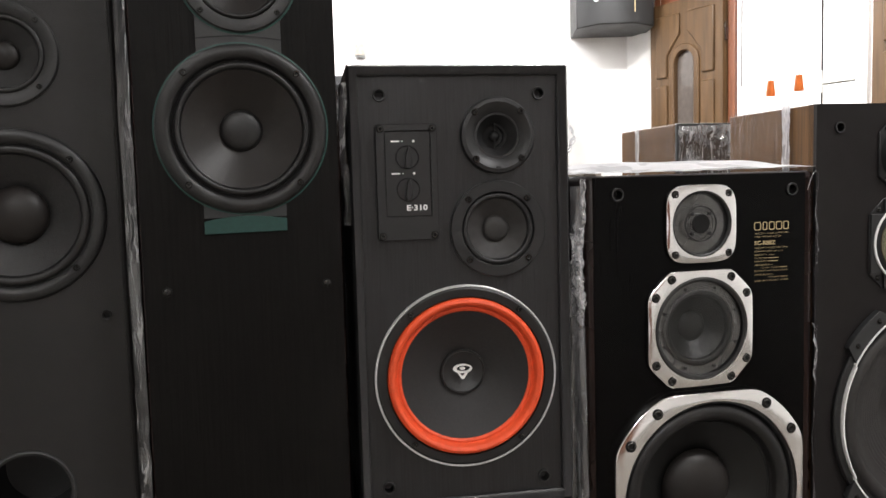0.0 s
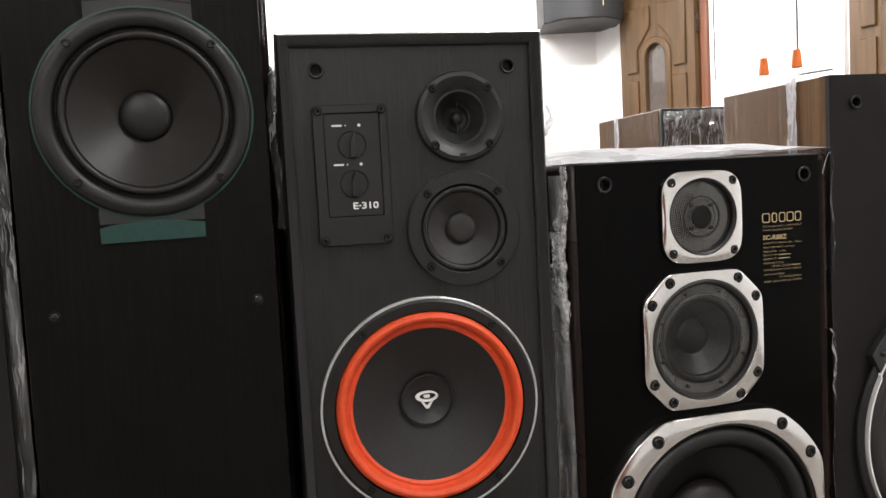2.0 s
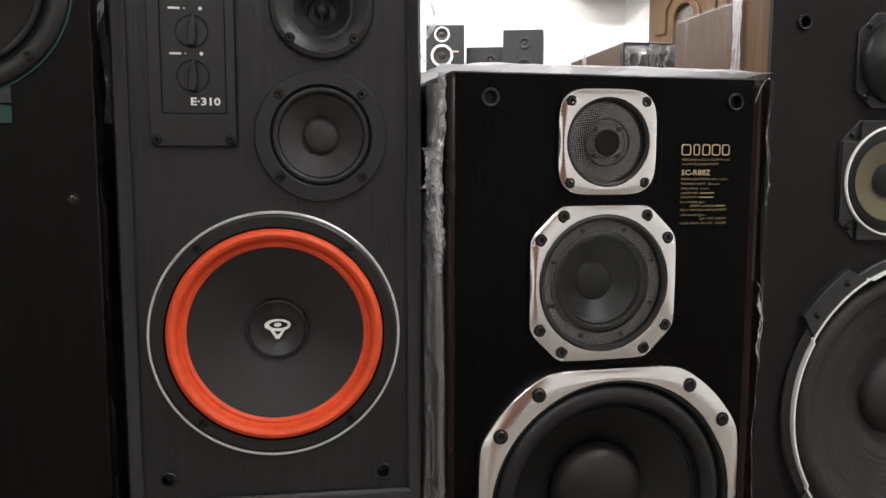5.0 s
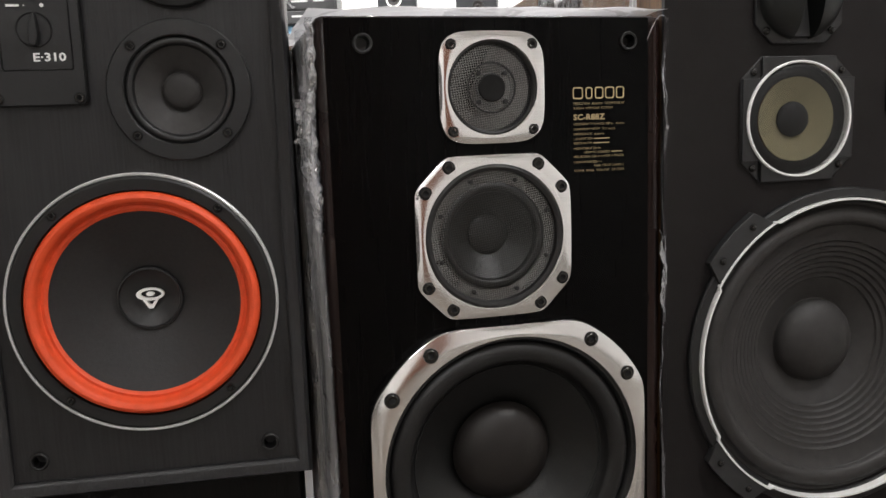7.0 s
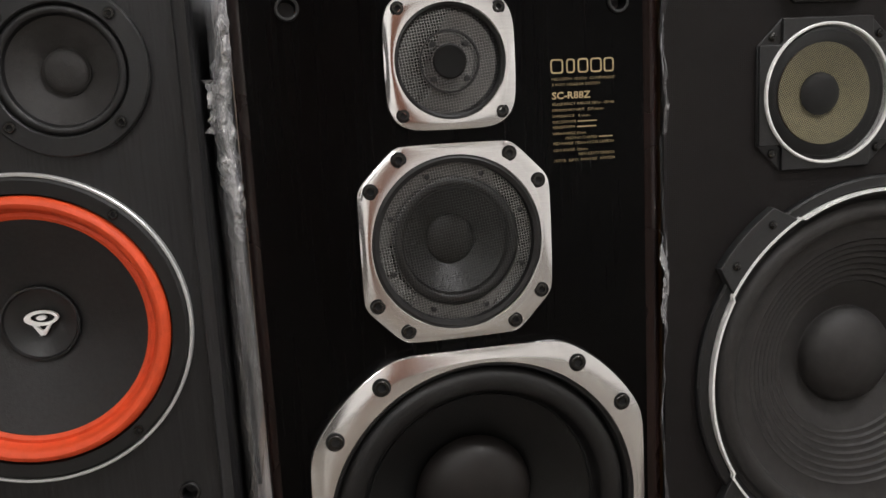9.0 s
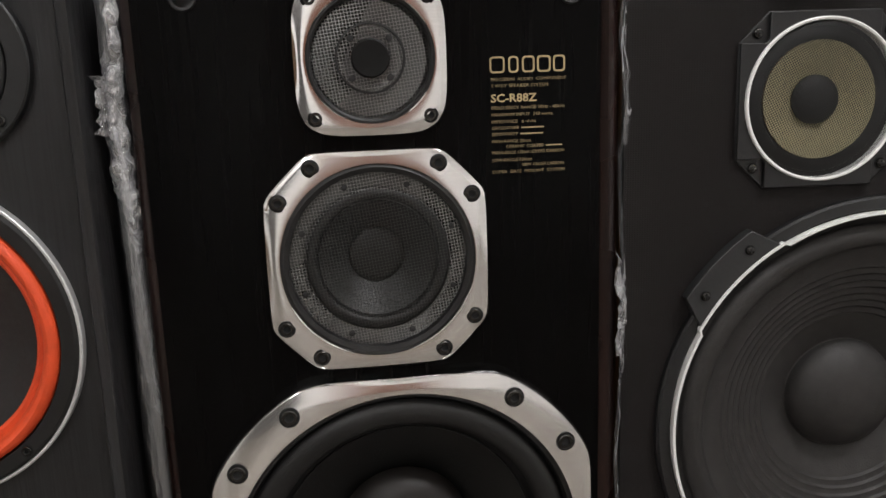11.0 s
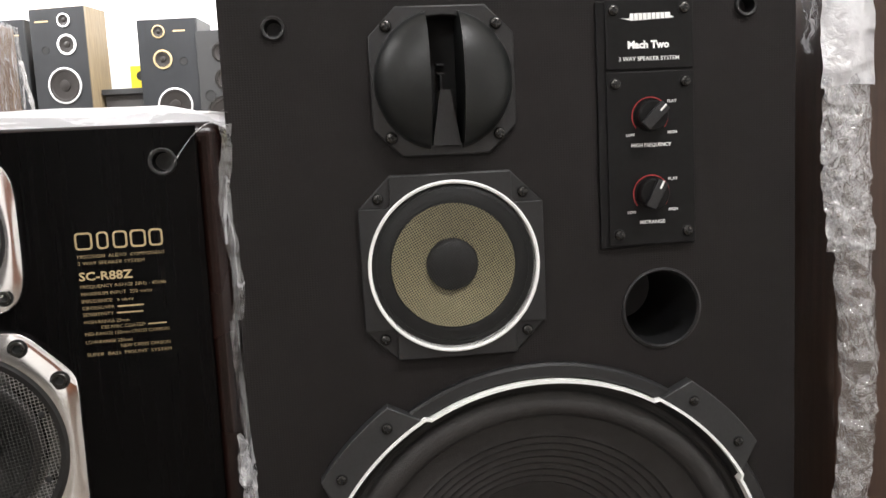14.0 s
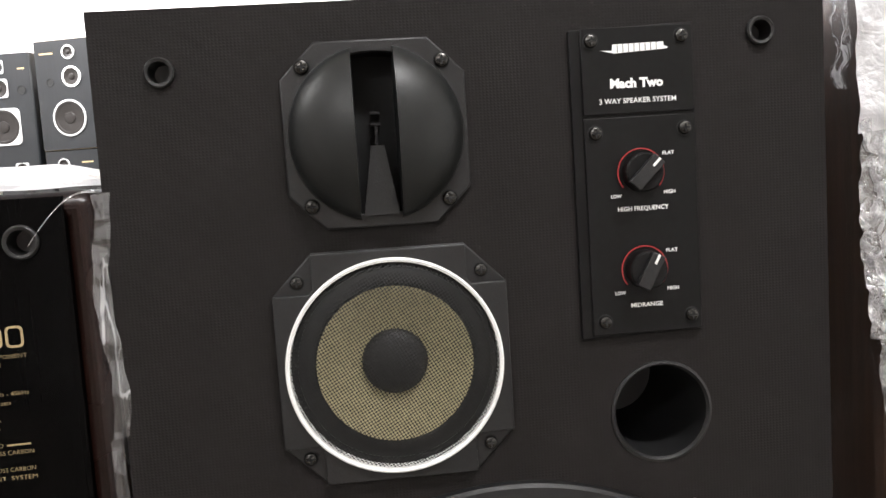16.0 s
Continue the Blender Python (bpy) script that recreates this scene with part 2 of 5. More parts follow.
film_milky = film_material("milky_stretch_film", 0.28, 0.6, 0.32, scale=95, stretch=(1, 1, 0.45), width=0.022, rough=0.09, bump=0.9)
film_streaky = film_material("streaky_stretch_film", 0.05, 0.30, 0.30, scale=80, stretch=(1, 1, 0.3), width=0.016, rough=0.08, bump=0.9)
bubble = film_material("bubble_wrap", 0.95, 0.25, 0.2, scale=60, bump=0.45, stretch=(1, 1, 1))
bubble_grey = film_material("slack_bubble_wrap", 0.26, 0.4, 0.34, rough=0.1, scale=110, bump=0.8, stretch=(1, 1, 0.7), width=0.03)
bubble_clear = film_material("clear_bubble_wrap", 0.15, 0.3, 0.30, rough=0.1, scale=70, bump=0.8, stretch=(1, 1, 0.5), width=0.016)
grille_dark = mesh_cloth("black_grille_mesh", (0.012, 0.012, 0.012), 0.0019, 0.43, 0.5, 0.2)
grille_mid = mesh_cloth("dark_steel_grille_mesh", (0.10, 0.102, 0.10), 0.0026, 0.435, 0.33, 0.9, metric="CHEBYCHEV", turn=8)
grille_steel = mesh_cloth("steel_grille_mesh", (0.30, 0.30, 0.295), 0.0026, 0.43, 0.36, 0.9, metric="CHEBYCHEV", turn=8)
white_film = film_material("white_film", 0.72, 0.5, 0.25, scale=14, stretch=(1, 0.5, 1))
glass = material("dim_glass", (0.10, 0.085, 0.075), 0.12, scale=30, vary=0.2, bump=0.01)


glow = bpy.data.materials.new("lit_tube")
glow.use_nodes = True
glow.node_tree.nodes["Principled BSDF"].inputs["Emission Color"].default_value = (1.0, 0.985, 0.98, 1)
glow.node_tree.nodes["Principled BSDF"].inputs["Emission Strength"].default_value = 22.0


# ---- shapes ----
def mesh_of(name, bm, mat, angle=32):
    me = bpy.data.meshes.new(name)
    bm.to_mesh(me)
    bm.free()
    for p in me.polygons:
        p.use_smooth = True
    me.set_sharp_from_angle(angle=radians(angle))
    if mat:
        me.materials.append(mat)
    return me


def part(name, bm, mat, parent, label="", bevel=0.0, loc=None):
    """One mesh object under a thing or a part."""
    me = bm if isinstance(bm, bpy.types.Mesh) else mesh_of(name, bm, mat)
    ob = new(name, me)
    ob.parent = parent
    if loc:
        ob.location = loc
    if label:
        ob["label"] = label
    if bevel:
        mod = ob.modifiers.new("bevel", "BEVEL")
        mod.width, mod.segments, mod.limit_method, mod.angle_limit = bevel, 2, "ANGLE", radians(50)
    return ob


def thing(name, m, label, category, group="", kind=""):
    ob = new(name)
    ob.empty_display_size = 0.05
    ob.matrix_world = m
    return tagged(ob, label, category, group, kind)


def box(x0, x1, y0, y1, z0, z1, bm=None):
    bm = bm or bmesh.new()
    v = [bm.verts.new((x, y, z)) for x in (x0, x1) for y in (y0, y1) for z in (z0, z1)]
    for f in ((0, 1, 3, 2), (4, 6, 7, 5), (0, 4, 5, 1), (2, 3, 7, 6), (0, 2, 6, 4), (1, 5, 7, 3)):
        bm.faces.new([v[i] for i in f])
    return bm


def circle(cx, cz, r, n=48, rz=None, phase=0.0):
    return [(cx + r * math.cos(2 * math.pi * i / n + phase), cz + (rz or r) * math.sin(2 * math.pi * i / n + phase)) for i in range(n)]


def rrect(x0, x1, z0, z1, rad, n=6, bulge=0.0):
    out, cx, cz = [], (x0 + x1) / 2, (z0 + z1) / 2
    for px, pz, a in ((x1 - rad, z1 - rad, 0), (x0 + rad, z1 - rad, 90), (x0 + rad, z0 + rad, 180), (x1 - rad, z0 + rad, 270)):
        for i in range(n + 1):
            t = radians(a + 90 * i / n)
            out.append((px + rad * math.cos(t), pz + rad * math.sin(t)))
    if not bulge:
        return out
    full = []
    for i, p in enumerate(out):
        q = out[(i + 1) % len(out)]
        full.append(p)
        if abs(p[0] - q[0]) + abs(p[1] - q[1]) > rad:
            for k in range(1, 8):
                s = k / 8
                x, z = p[0] + (q[0] - p[0]) * s, p[1] + (q[1] - p[1]) * s
                b = bulge * 4 * s * (1 - s)
                d = (1, 0) if abs(p[0] - q[0]) < abs(p[1] - q[1]) else (0, 1)
                full.append((x + d[0] * b * (1 if x > cx else -1), z + d[1] * b * (1 if z > cz else -1)))
    return full


def octagon(x0, x1, z0, z1, c, d=None):
    d = d or c
    return [(x1, z0 + d), (x1, z1 - d), (x1 - c, z1), (x0 + c, z1), (x0, z1 - d), (x0, z0 + d), (x0 + c, z0), (x1 - c, z0)]


def sector(cx, cz, r0, r1, a0, a1, n=12):
    pts = [(cx + r1 * math.cos(radians(a0 + (a1 - a0) * i / n)), cz + r1 * math.sin(radians(a0 + (a1 - a0) * i / n))) for i in range(n + 1)]
    return pts + [(cx + r0 * math.cos(radians(a1 + (a0 - a1) * i / n)), cz + r0 * math.sin(radians(a1 + (a0 - a1) * i / n))) for i in range(n + 1)]


def plate(outline, holes=(), front=0.0, thick=0.004, bm=None):
    """A flat plate that faces -y, with holes right through it."""
    out = bm or bmesh.new()
    flat, edges, loops = bmesh.new(), [], []
    for loop in (outline, *holes):
        vs = [flat.verts.new((u, 0, z)) for u, z in loop]
        loops.append(len(vs))
        edges += [flat.edges.new((vs[i - 1], vs[i])) for i in range(len(vs))]
    bmesh.ops.triangle_fill(flat, use_beauty=True, use_dissolve=False, edges=edges, normal=(0, -1, 0))
    flat.verts.index_update()
    co = [v.co.copy() for v in flat.verts]
    a = [out.verts.new((c.x, front, c.z)) for c in co]
    b = [out.verts.new((c.x, front + thick, c.z)) for c in co]
    for f in flat.faces:
        ids = [v.index for v in f.verts]
        if f.normal.y > 0:
            ids.reverse()
        out.faces.new([a[i] for i in ids])
        out.faces.new([b[i] for i in reversed(ids)])
    start = 0
    for size in loops:
        for i in range(size):
            p, q = start + i, start + (i + 1) % size
            out.faces.new((a[p], a[q], b[q], b[p]))
        start += size
    flat.free()
    bmesh.ops.recalc_face_normals(out, faces=out.faces)
    return out


def lathe(cx, cz, profile, n=64, bm=None):
    """A turned shape about an axis along y; profile of (radius, depth)."""
    bm = bm or bmesh.new()
    rings = []
    for r, d in profile:
        if r < 1e-6:
            rings.append([bm.verts.new((cx, d, cz))])
        else:
            rings.append([bm.verts.new((cx + r * math.cos(2 * math.pi * i / n), d, cz + r * math.sin(2 * math.pi * i / n))) for i in range(n)])
    for a, b in zip(rings, rings[1:]):
        for i in range(n):
            j = (i + 1) % n
            if len(a) == 1:
                bm.faces.new((a[0], b[j], b[i]))
            elif len(b) == 1:
                bm.faces.new((a[i], a[j], b[0]))
            else:
                bm.faces.new((a[i], a[j], b[j], b[i]))
    return bm


def roll(r0, r1, base, height, n=8):
    """Profile of a half-round roll between two radii; it bulges to the front."""
    c, h = (r0 + r1) / 2, (r0 - r1) / 2
    return [(c + h * math.cos(math.pi * i / n), base - height * math.sin(math.pi * i / n)) for i in range(n + 1)]


def cap(r, base, height, n=8):
    """Profile of a dome from its rim to its middle."""
    return [(r * math.cos(math.pi / 2 * i / n), base - height * math.sin(math.pi / 2 * i / n)) for i in range(n + 1)]


def hollow(x0, x1, z0, z1, depth, wall=0.018, front=0.0):
    """A cabinet shell, open to the front."""
    bm = bmesh.new()
    o = [[bm.verts.new(p) for p in ((x0 + s, y, z0 + s), (x1 - s, y, z0 + s), (x1 - s, y, z1 - s), (x0 + s, y, z1 - s))]
         for s, y in ((0, depth), (0, front), (wall, front), (wall, depth - wall))]
    for a, b in zip(o, o[1:]):
        for i in range(4):
            j = (i + 1) % 4
            bm.faces.new((a[i], a[j], b[j], b[i]))
    bm.faces.new(reversed(o[0]))
    bm.faces.new(o[3])
    bmesh.ops.recalc_face_normals(bm, faces=bm.faces)
    return bm


def sheet(fn, nu, nv, amp, scale, seed=0.0, ragged=0.0, sway=0.35):
    """A crumpled sheet over fn(u, v) -> Vector."""
    bm = bmesh.new()
    rows = []
    for i in range(nu + 1):
        row = []
        for j in range(nv + 1):
            u, v = i / nu, j / nv
            p = Vector(fn(u + ragged * noise.noise(Vector((v * 14, seed, 0))) * (1 if u > 0.5 else -1) * abs(u - 0.5), v))
            q = p * scale + Vector((seed, seed * 2, 0))
            d = Vector((noise.noise(q), noise.noise(q + Vector((9, 0, 0))), noise.noise(q + Vector((0, 9, 0))) * 0.6))
            d2 = Vector((noise.noise(q * 2.7), noise.noise(q * 2.7 + Vector((5, 0, 0))), 0)) * 0.5
            d = (d + d2) * amp
            row.append(bm.verts.new(p + Vector((d.x * sway, d.y, d.z))))
        rows.append(row)
    for a, b in zip(rows, rows[1:]):
        for j in range(nv):
            bm.faces.new((a[j], b[j], b[j + 1], a[j + 1]))
    return bm


def soft_octagon(half, diag, p=40, half_z=None):
    """Radius by angle of an eight-sided outline with softened corners."""
    flats = [(0, half), (90, half_z or half), (180, half), (270, half_z or half)] + [(a, diag) for a in (45, 135, 225, 315)]
    return lambda a: sum(max(0.0, math.cos(radians(a - b)) / d) ** p for b, d in flats) ** (-1 / p)


def clipped_disc(half, radius, p=60):
    """Radius by angle of a disc cut flat on four sides."""
    return lambda a: (sum(max(0.0, math.cos(radians(a - b)) / half) ** p for b in (0, 90, 180, 270)) + radius ** -p) ** (-1 / p)


def pillow(cx, cz, outline, r_in, profile, n=120):
    """A frame from an outline to a round opening, its face slightly rounded; profile of (share of the width, depth)."""
    bm, rows = bmesh.new(), []
    for i in range(n):
        a = 360 * i / n
        r0 = outline(a)
        rows.append([bm.verts.new((cx + (r0 + (r_in - r0) * k) * math.cos(radians(a)), d, cz + (r0 + (r_in - r0) * k) * math.sin(radians(a)))) for k, d in profile])
    for i in range(n):
        a, b = rows[i], rows[(i + 1) % n]
        for k in range(len(profile) - 1):
            bm.faces.new((a[k], b[k], b[k + 1], a[k + 1]))
    return bm


FRAME = [(0, 0.0), (0, -0.0050), (0.02, -0.0066), (0.06, -0.0074), (0.25, -0.0081), (0.5, -0.0087), (0.75, -0.0090), (0.96, -0.0089), (1.0, -0.0080), (1.0, 0.002)]
SCREWS = {}


def screw_mesh(kind, r, mat):
    """A screw head in its seat: a socket head with a blind hole, or a domed head with a cross; the shade in seat, hole
    and cross is put into a near-black colour.
    """
    key = (kind, r, mat.name)
    if key not in SCREWS:
        if kind == "socket":
            bm = lathe(0, 0, [(r * 1.25, 0.001), (r * 1.25, -0.0003), (r * 1.02, -0.0003), (r, -0.0012), (r * 0.86, -0.002), (r * 0.55, -0.002), (r * 0.50, -0.0004), (0, -0.0004)], 18)
            dark = lambda c: not 0.52 * r < math.hypot(c.x, c.z) < 1.02 * r
        else:
            bm = lathe(0, 0, [(r * 1.15, 0.001), (r * 1.15, -0.0002), (r, -0.0004), (r * 0.85, -0.0018), (r * 0.5, -0.0026), (0, -0.0029)], 18)
            box(-r * 0.6, r * 0.6, -0.0031, -0.0025, -r * 0.13, r * 0.13, bm)
            box(-r * 0.13, r * 0.13, -0.0031, -0.0025, -r * 0.6, r * 0.6, bm)
            dark = lambda c: c.y < -0.00305 or math.hypot(c.x, c.z) > 1.01 * r
        for f in bm.faces:
            f.material_index = int(dark(f.calc_center_median()))
        me = mesh_of("screw", bm, mat)
        me.materials.append(shade_black)
        SCREWS[key] = me
    return SCREWS[key]


def screws(parent, places, front, r=0.004, kind="socket", mat=None):
    for u, z in places:
        part("screw", screw_mesh(kind, r, mat or steel), None, parent, loc=(u, front, z))


def socket(parent, u, z, front, r=0.0095, mat=None):
    """A grille peg socket: a plastic collar round a blind hole."""
    part("grille_socket", lathe(u, z, [(r, front + 0.002), (r, front - 0.0025), (r * 0.9, front - 0.0035), (r * 0.72, front - 0.003), (r * 0.64, front + 0.012), (0, front + 0.013)], 28),
         mat or rubber, parent)


def writing(text, u, z, height, front, mat, parent, align="CENTER", name="lettering", width=None, shear=0.0, bold=0.0):
    cu = bpy.data.curves.new("lettering", "FONT")
    cu.body, cu.size, cu.align_x, cu.align_y, cu.resolution_u, cu.shear, cu.offset = text, height * 1.4, align, "CENTER", 2, shear, bold
    tmp = new("lettering", cu)
    bpy.context.view_layer.update()
    me = bpy.data.meshes.new_from_object(tmp.evaluated_get(bpy.context.evaluated_depsgraph_get()))
    bpy.data.objects.remove(tmp)
    bpy.data.curves.remove(cu)
    xs = [v.co.x for v in me.vertices]
    k = width / (max(xs) - min(xs)) if width else 1
    me.transform(Matrix(((k, 0, 0, u), (0, 0, -1, front), (0, 1, 0, z), (0, 0, 0, 1))))
    me.materials.append(mat)
    return part(name, me, None, parent)


def bars(rows, front, mat, parent, name="print_bar"):
    """Print too small to read: short bars of (u0, u1, z, height)."""
    for u0, u1, z, h in rows:
        part(name, box(u0, u1, front - 0.0003, front + 0.001, z - h / 2, z + h / 2), mat, parent)


def local(x, y, yaw, z=0.0):
    return pose(x, y, z, 0, 0, yaw)


# ---- room ----
def wall(name, x0, y0, x1, y1, z0=0.0, z1=CEILING, thick=0.15, mat=None):
    """A wall whose inner face runs from the first point to the second, with the room on its left."""
    a = math.atan2(y1 - y0, x1 - x0)
    ln = math.hypot(x1 - x0, y1 - y0)
    ob = new(name, mesh_of(name, box(0, ln, -thick, 0, z0, z1), mat or wall_paint))
    ob.matrix_world = pose(x0, y0, 0, 0, 0, math.degrees(a))
    return tagged(ob, "plain white painted plaster wall", "wall", kind="structure")


BACK = 5.4
SIDE_A, SIDE_B = Vector((1.1733, BACK, 0)), Vector((3.6, 1.224, 0))
fl = tagged(new("floor", mesh_of("floor", box(-4.2, 4.2, -3.4, 5.8, -0.1, 0), tile)), "dull brown tiled shop floor", "floor", kind="structure")
ce = tagged(new("ceiling", mesh_of("ceiling", box(-4.2, 4.2, -3.4, 5.8, CEILING, CEILING + 0.1), wall_paint)), "plain white painted ceiling", "ceiling", kind="structure")
wall("wall_north", SIDE_A.x + 0.1, BACK, -4.0, BACK)
wall("wall_west", -4.0, BACK, -4.0, -3.2)
wall("wall_south", -4.0, -2.4, 3.6, -2.4)
# unseen slabs, added so the polished frames reflect brown and dark strips
for k, (dx, dmat) in enumerate(((-1.55, door_wood), (-0.25, grey_paint), (1.25, door_frame_wood))):
    d = tagged(new("door_%d" % (k + 3), mesh_of("door", box(dx, dx + 0.85, -2.395, -2.36, 0.0, 2.05), dmat)), "plain unseen slab added for the polished metal to mirror", "door", kind="structure")
wall("wall_east", 3.6, -3.2, 3.6, SIDE_B.y)
# unseen battens; their glowing tubes are added for ceiling brightness and metal glints
for lx, ly, watts in LAMPS:
    lampcase = thing("added_ceiling_light", pose(lx, ly, CEILING), "unseen white fluorescent batten added under the ceiling", "ceiling light", "ceiling battens")
    part("housing", box(-0.66, 0.66, -0.035, 0.035, -0.05, 0.0), white_wood, lampcase, bevel=0.005)
    for ty in (-0.055, 0.055):
        tube = part("tube", lathe(0, 0, [(0.0, -0.60), (0.013, -0.60), (0.013, 0.60), (0.0, 0.60)], 10), glow, lampcase, "lit white tube added for glints and a brighter ceiling", loc=(0, ty, -0.06))
        tube.rotation_euler = (0, 0, radians(90))

# the long side wall: u runs along it from its far corner, y = 0 is its face to the room
SIDE_LEN = (SIDE_B - SIDE_A).length
SIDE = pose(SIDE_A.x, SIDE_A.y, 0, 0, 0, math.degrees(math.atan2(SIDE_B.y - SIDE_A.y, SIDE_B.x - SIDE_A.x)))
D1, D2, TOP = (0.27, 0.88), (1.70, 2.28), 2.03
WIN = (0.92, 1.66, 0.9, 2.06)
wb = plate([(0, 0), (SIDE_LEN, 0), (SIDE_LEN, CEILING), (0, CEILING)],
           [[(D1[0], 0.001), (D1[1], 0.001), (D1[1], TOP + 0.3), (D1[0], TOP + 0.3)],
            [(WIN[0], WIN[2]), (WIN[1], WIN[2]), (WIN[1], WIN[3]), (WIN[0], WIN[3])],
            [(D2[0], 0.001), (D2[1], 0.001), (D2[1], TOP + 0.3), (D2[0], TOP + 0.3)]], 0, 0.15)
side_wall = tagged(new("wall_side", mesh_of("wall_side", wb, wall_paint)), "white plaster wall with two doors and a shuttered window", "wall", kind="structure")
side_wall.matrix_world = SIDE
part("backing", box(0.0, SIDE_LEN, 0.3, 0.34, 0, CEILING), wall_paint, side_wall)


def panel_door(name, u0, u1, label):
    d = thing(name, SIDE, label, "door", kind="structure")
    w, t = u1 - u0, 0.05
    fr = bmesh.new()
    for a, b, c, e in ((u0, u0 + t, 0, TOP + 0.3), (u1 - t, u1, 0, TOP + 0.3), (u0 + t, u1 - t, TOP, TOP + 0.05), (u0 + t, u1 - t, TOP + 0.25, TOP + 0.3)):
        box(a, b, -0.02, 0.14, c, e, fr)
    part("door_frame", fr, door_frame_wood, d, "reddish hardwood frame", 0.004)
    part("transom", box(u0 + t, u1 - t, 0.03, 0.06, TOP + 0.05, TOP + 0.25), door_frame_wood, d)
    a, b = u0, u1 - t - 0.004
    cx, ww = (a + b) / 2, b - a
    arch = [(cx + 0.075 * math.cos(math.pi * i / 14), 1.66 + 0.075 * math.sin(math.pi * i / 14)) for i in range(15)]
    lite = [(cx - 0.075, 0.95), (cx + 0.075, 0.95)] + arch
    part("leaf", plate([(a, 0.01), (b, 0.01), (b, TOP - 0.004), (a, TOP - 0.004)], [lite], -0.055, 0.04), door_wood, d)
    part("glass_pane", plate([(cx - 0.08, 0.945), (cx + 0.08, 0.945), (cx + 0.08, 1.745), (cx - 0.08, 1.745)], [], -0.037, 0.006), glass, d, "dim arched glass")
    outer = [(cx + 0.115 * math.cos(math.pi * i / 14), 1.66 + 0.115 * math.sin(math.pi * i / 14)) for i in range(15)]
    part("arch_moulding", plate([(cx - 0.115, 0.91), (cx + 0.115, 0.91)] + outer, [lite], -0.069, 0.016), door_wood, d, bevel=0.006)
    for s in (-1, 1):
        e0, e1 = sorted((cx + s * 0.035, cx + s * (ww / 2 - 0.055)))
        f0, f1 = sorted((cx + s * 0.135, cx + s * (ww / 2 - 0.055)))
        part("upper_panel", plate([(f0, 1.59), (f1, 1.59), (f1, 1.72), (e1 - 0.03, 1.80), (e1, 1.83), (e1, 1.955), (f0, 1.955)] if s < 0 else
                                  [(f0, 1.59), (f1, 1.59), (f1, 1.955), (e0, 1.955), (e0, 1.83), (e0 + 0.03, 1.80), (f0, 1.72)], [], -0.068, 0.014), door_wood, d, bevel=0.008)
        part("lower_panel", plate([(f0, 0.95), (f1, 0.95), (f1, 1.545), (f0, 1.545)], [], -0.068, 0.014), door_wood, d, bevel=0.008)
    for z in (0.3, 1.75):
        part("hinge", box(b - 0.006, b + 0.008, -0.040, -0.018, z, z + 0.1), steel_bright, d)
    return d


panel_door("door_1", *D1, "closed brown panelled door with an arched glass light")
panel_door("door_2", *D2, "closed brown panelled door beside a white window")

win = thing("window_1", SIDE, "white shuttered window with closed white panels", "window", kind="structure")
wf = bmesh.new()
for a, b, c, e in ((WIN[0], WIN[0] + 0.06, WIN[2], WIN[3]), (WIN[1] - 0.06, WIN[1], WIN[2], WIN[3]), (WIN[0] + 0.06, WIN[1] - 0.06, WIN[2], WIN[2] + 0.06),
                   (WIN[0] + 0.06, WIN[1] - 0.06, WIN[3] - 0.06, WIN[3])):
    box(a, b, -0.03, 0.1, c, e, wf)
part("window_frame", wf, white_wood, win, bevel=0.004)
mid = 1.405
for a, b, c, e in ((WIN[0] + 0.064, mid - 0.004, WIN[2] + 0.064, WIN[3] - 0.064), (mid + 0.004, WIN[1] - 0.064, WIN[2] + 0.064, 1.436), (mid + 0.004, WIN[1] - 0.064, 1.444, WIN[3] - 0.064)):
    part("panel", box(a, b, -0.004, 0.03, c, e), white_wood, win, bevel=0.004)
for a, b, c, e in ((WIN[0] + 0.016, WIN[0] + 0.020, 1.48, 2.0), (mid - 0.002, mid + 0.002, 1.51, 2.05), (mid - 0.002, mid + 0.002, 0.95, 1.40)):
    part("seal", box(a, b, (-0.034 if a < 1.0 else -0.008), -0.002, c, e), umber, win, "thin dark seam")

# ---- the low bench that carries the row ----
BENCH = 0.30
bench = thing("display_bench", pose(0.3, 1.62, 0, 0, 0, 9), "low dark wooden display bench under the loudspeakers", "bench")
part("top", box(-1.3, 1.35, -0.45, 0.75, BENCH - 0.04, BENCH), walnut_dark, bench, bevel=0.004)
for bx in (-1.2, 0.0, 1.25):
    part("support", box(bx - 0.03, bx + 0.03, -0.4, 0.7, 0, BENCH - 0.04), walnut_dark, bench)


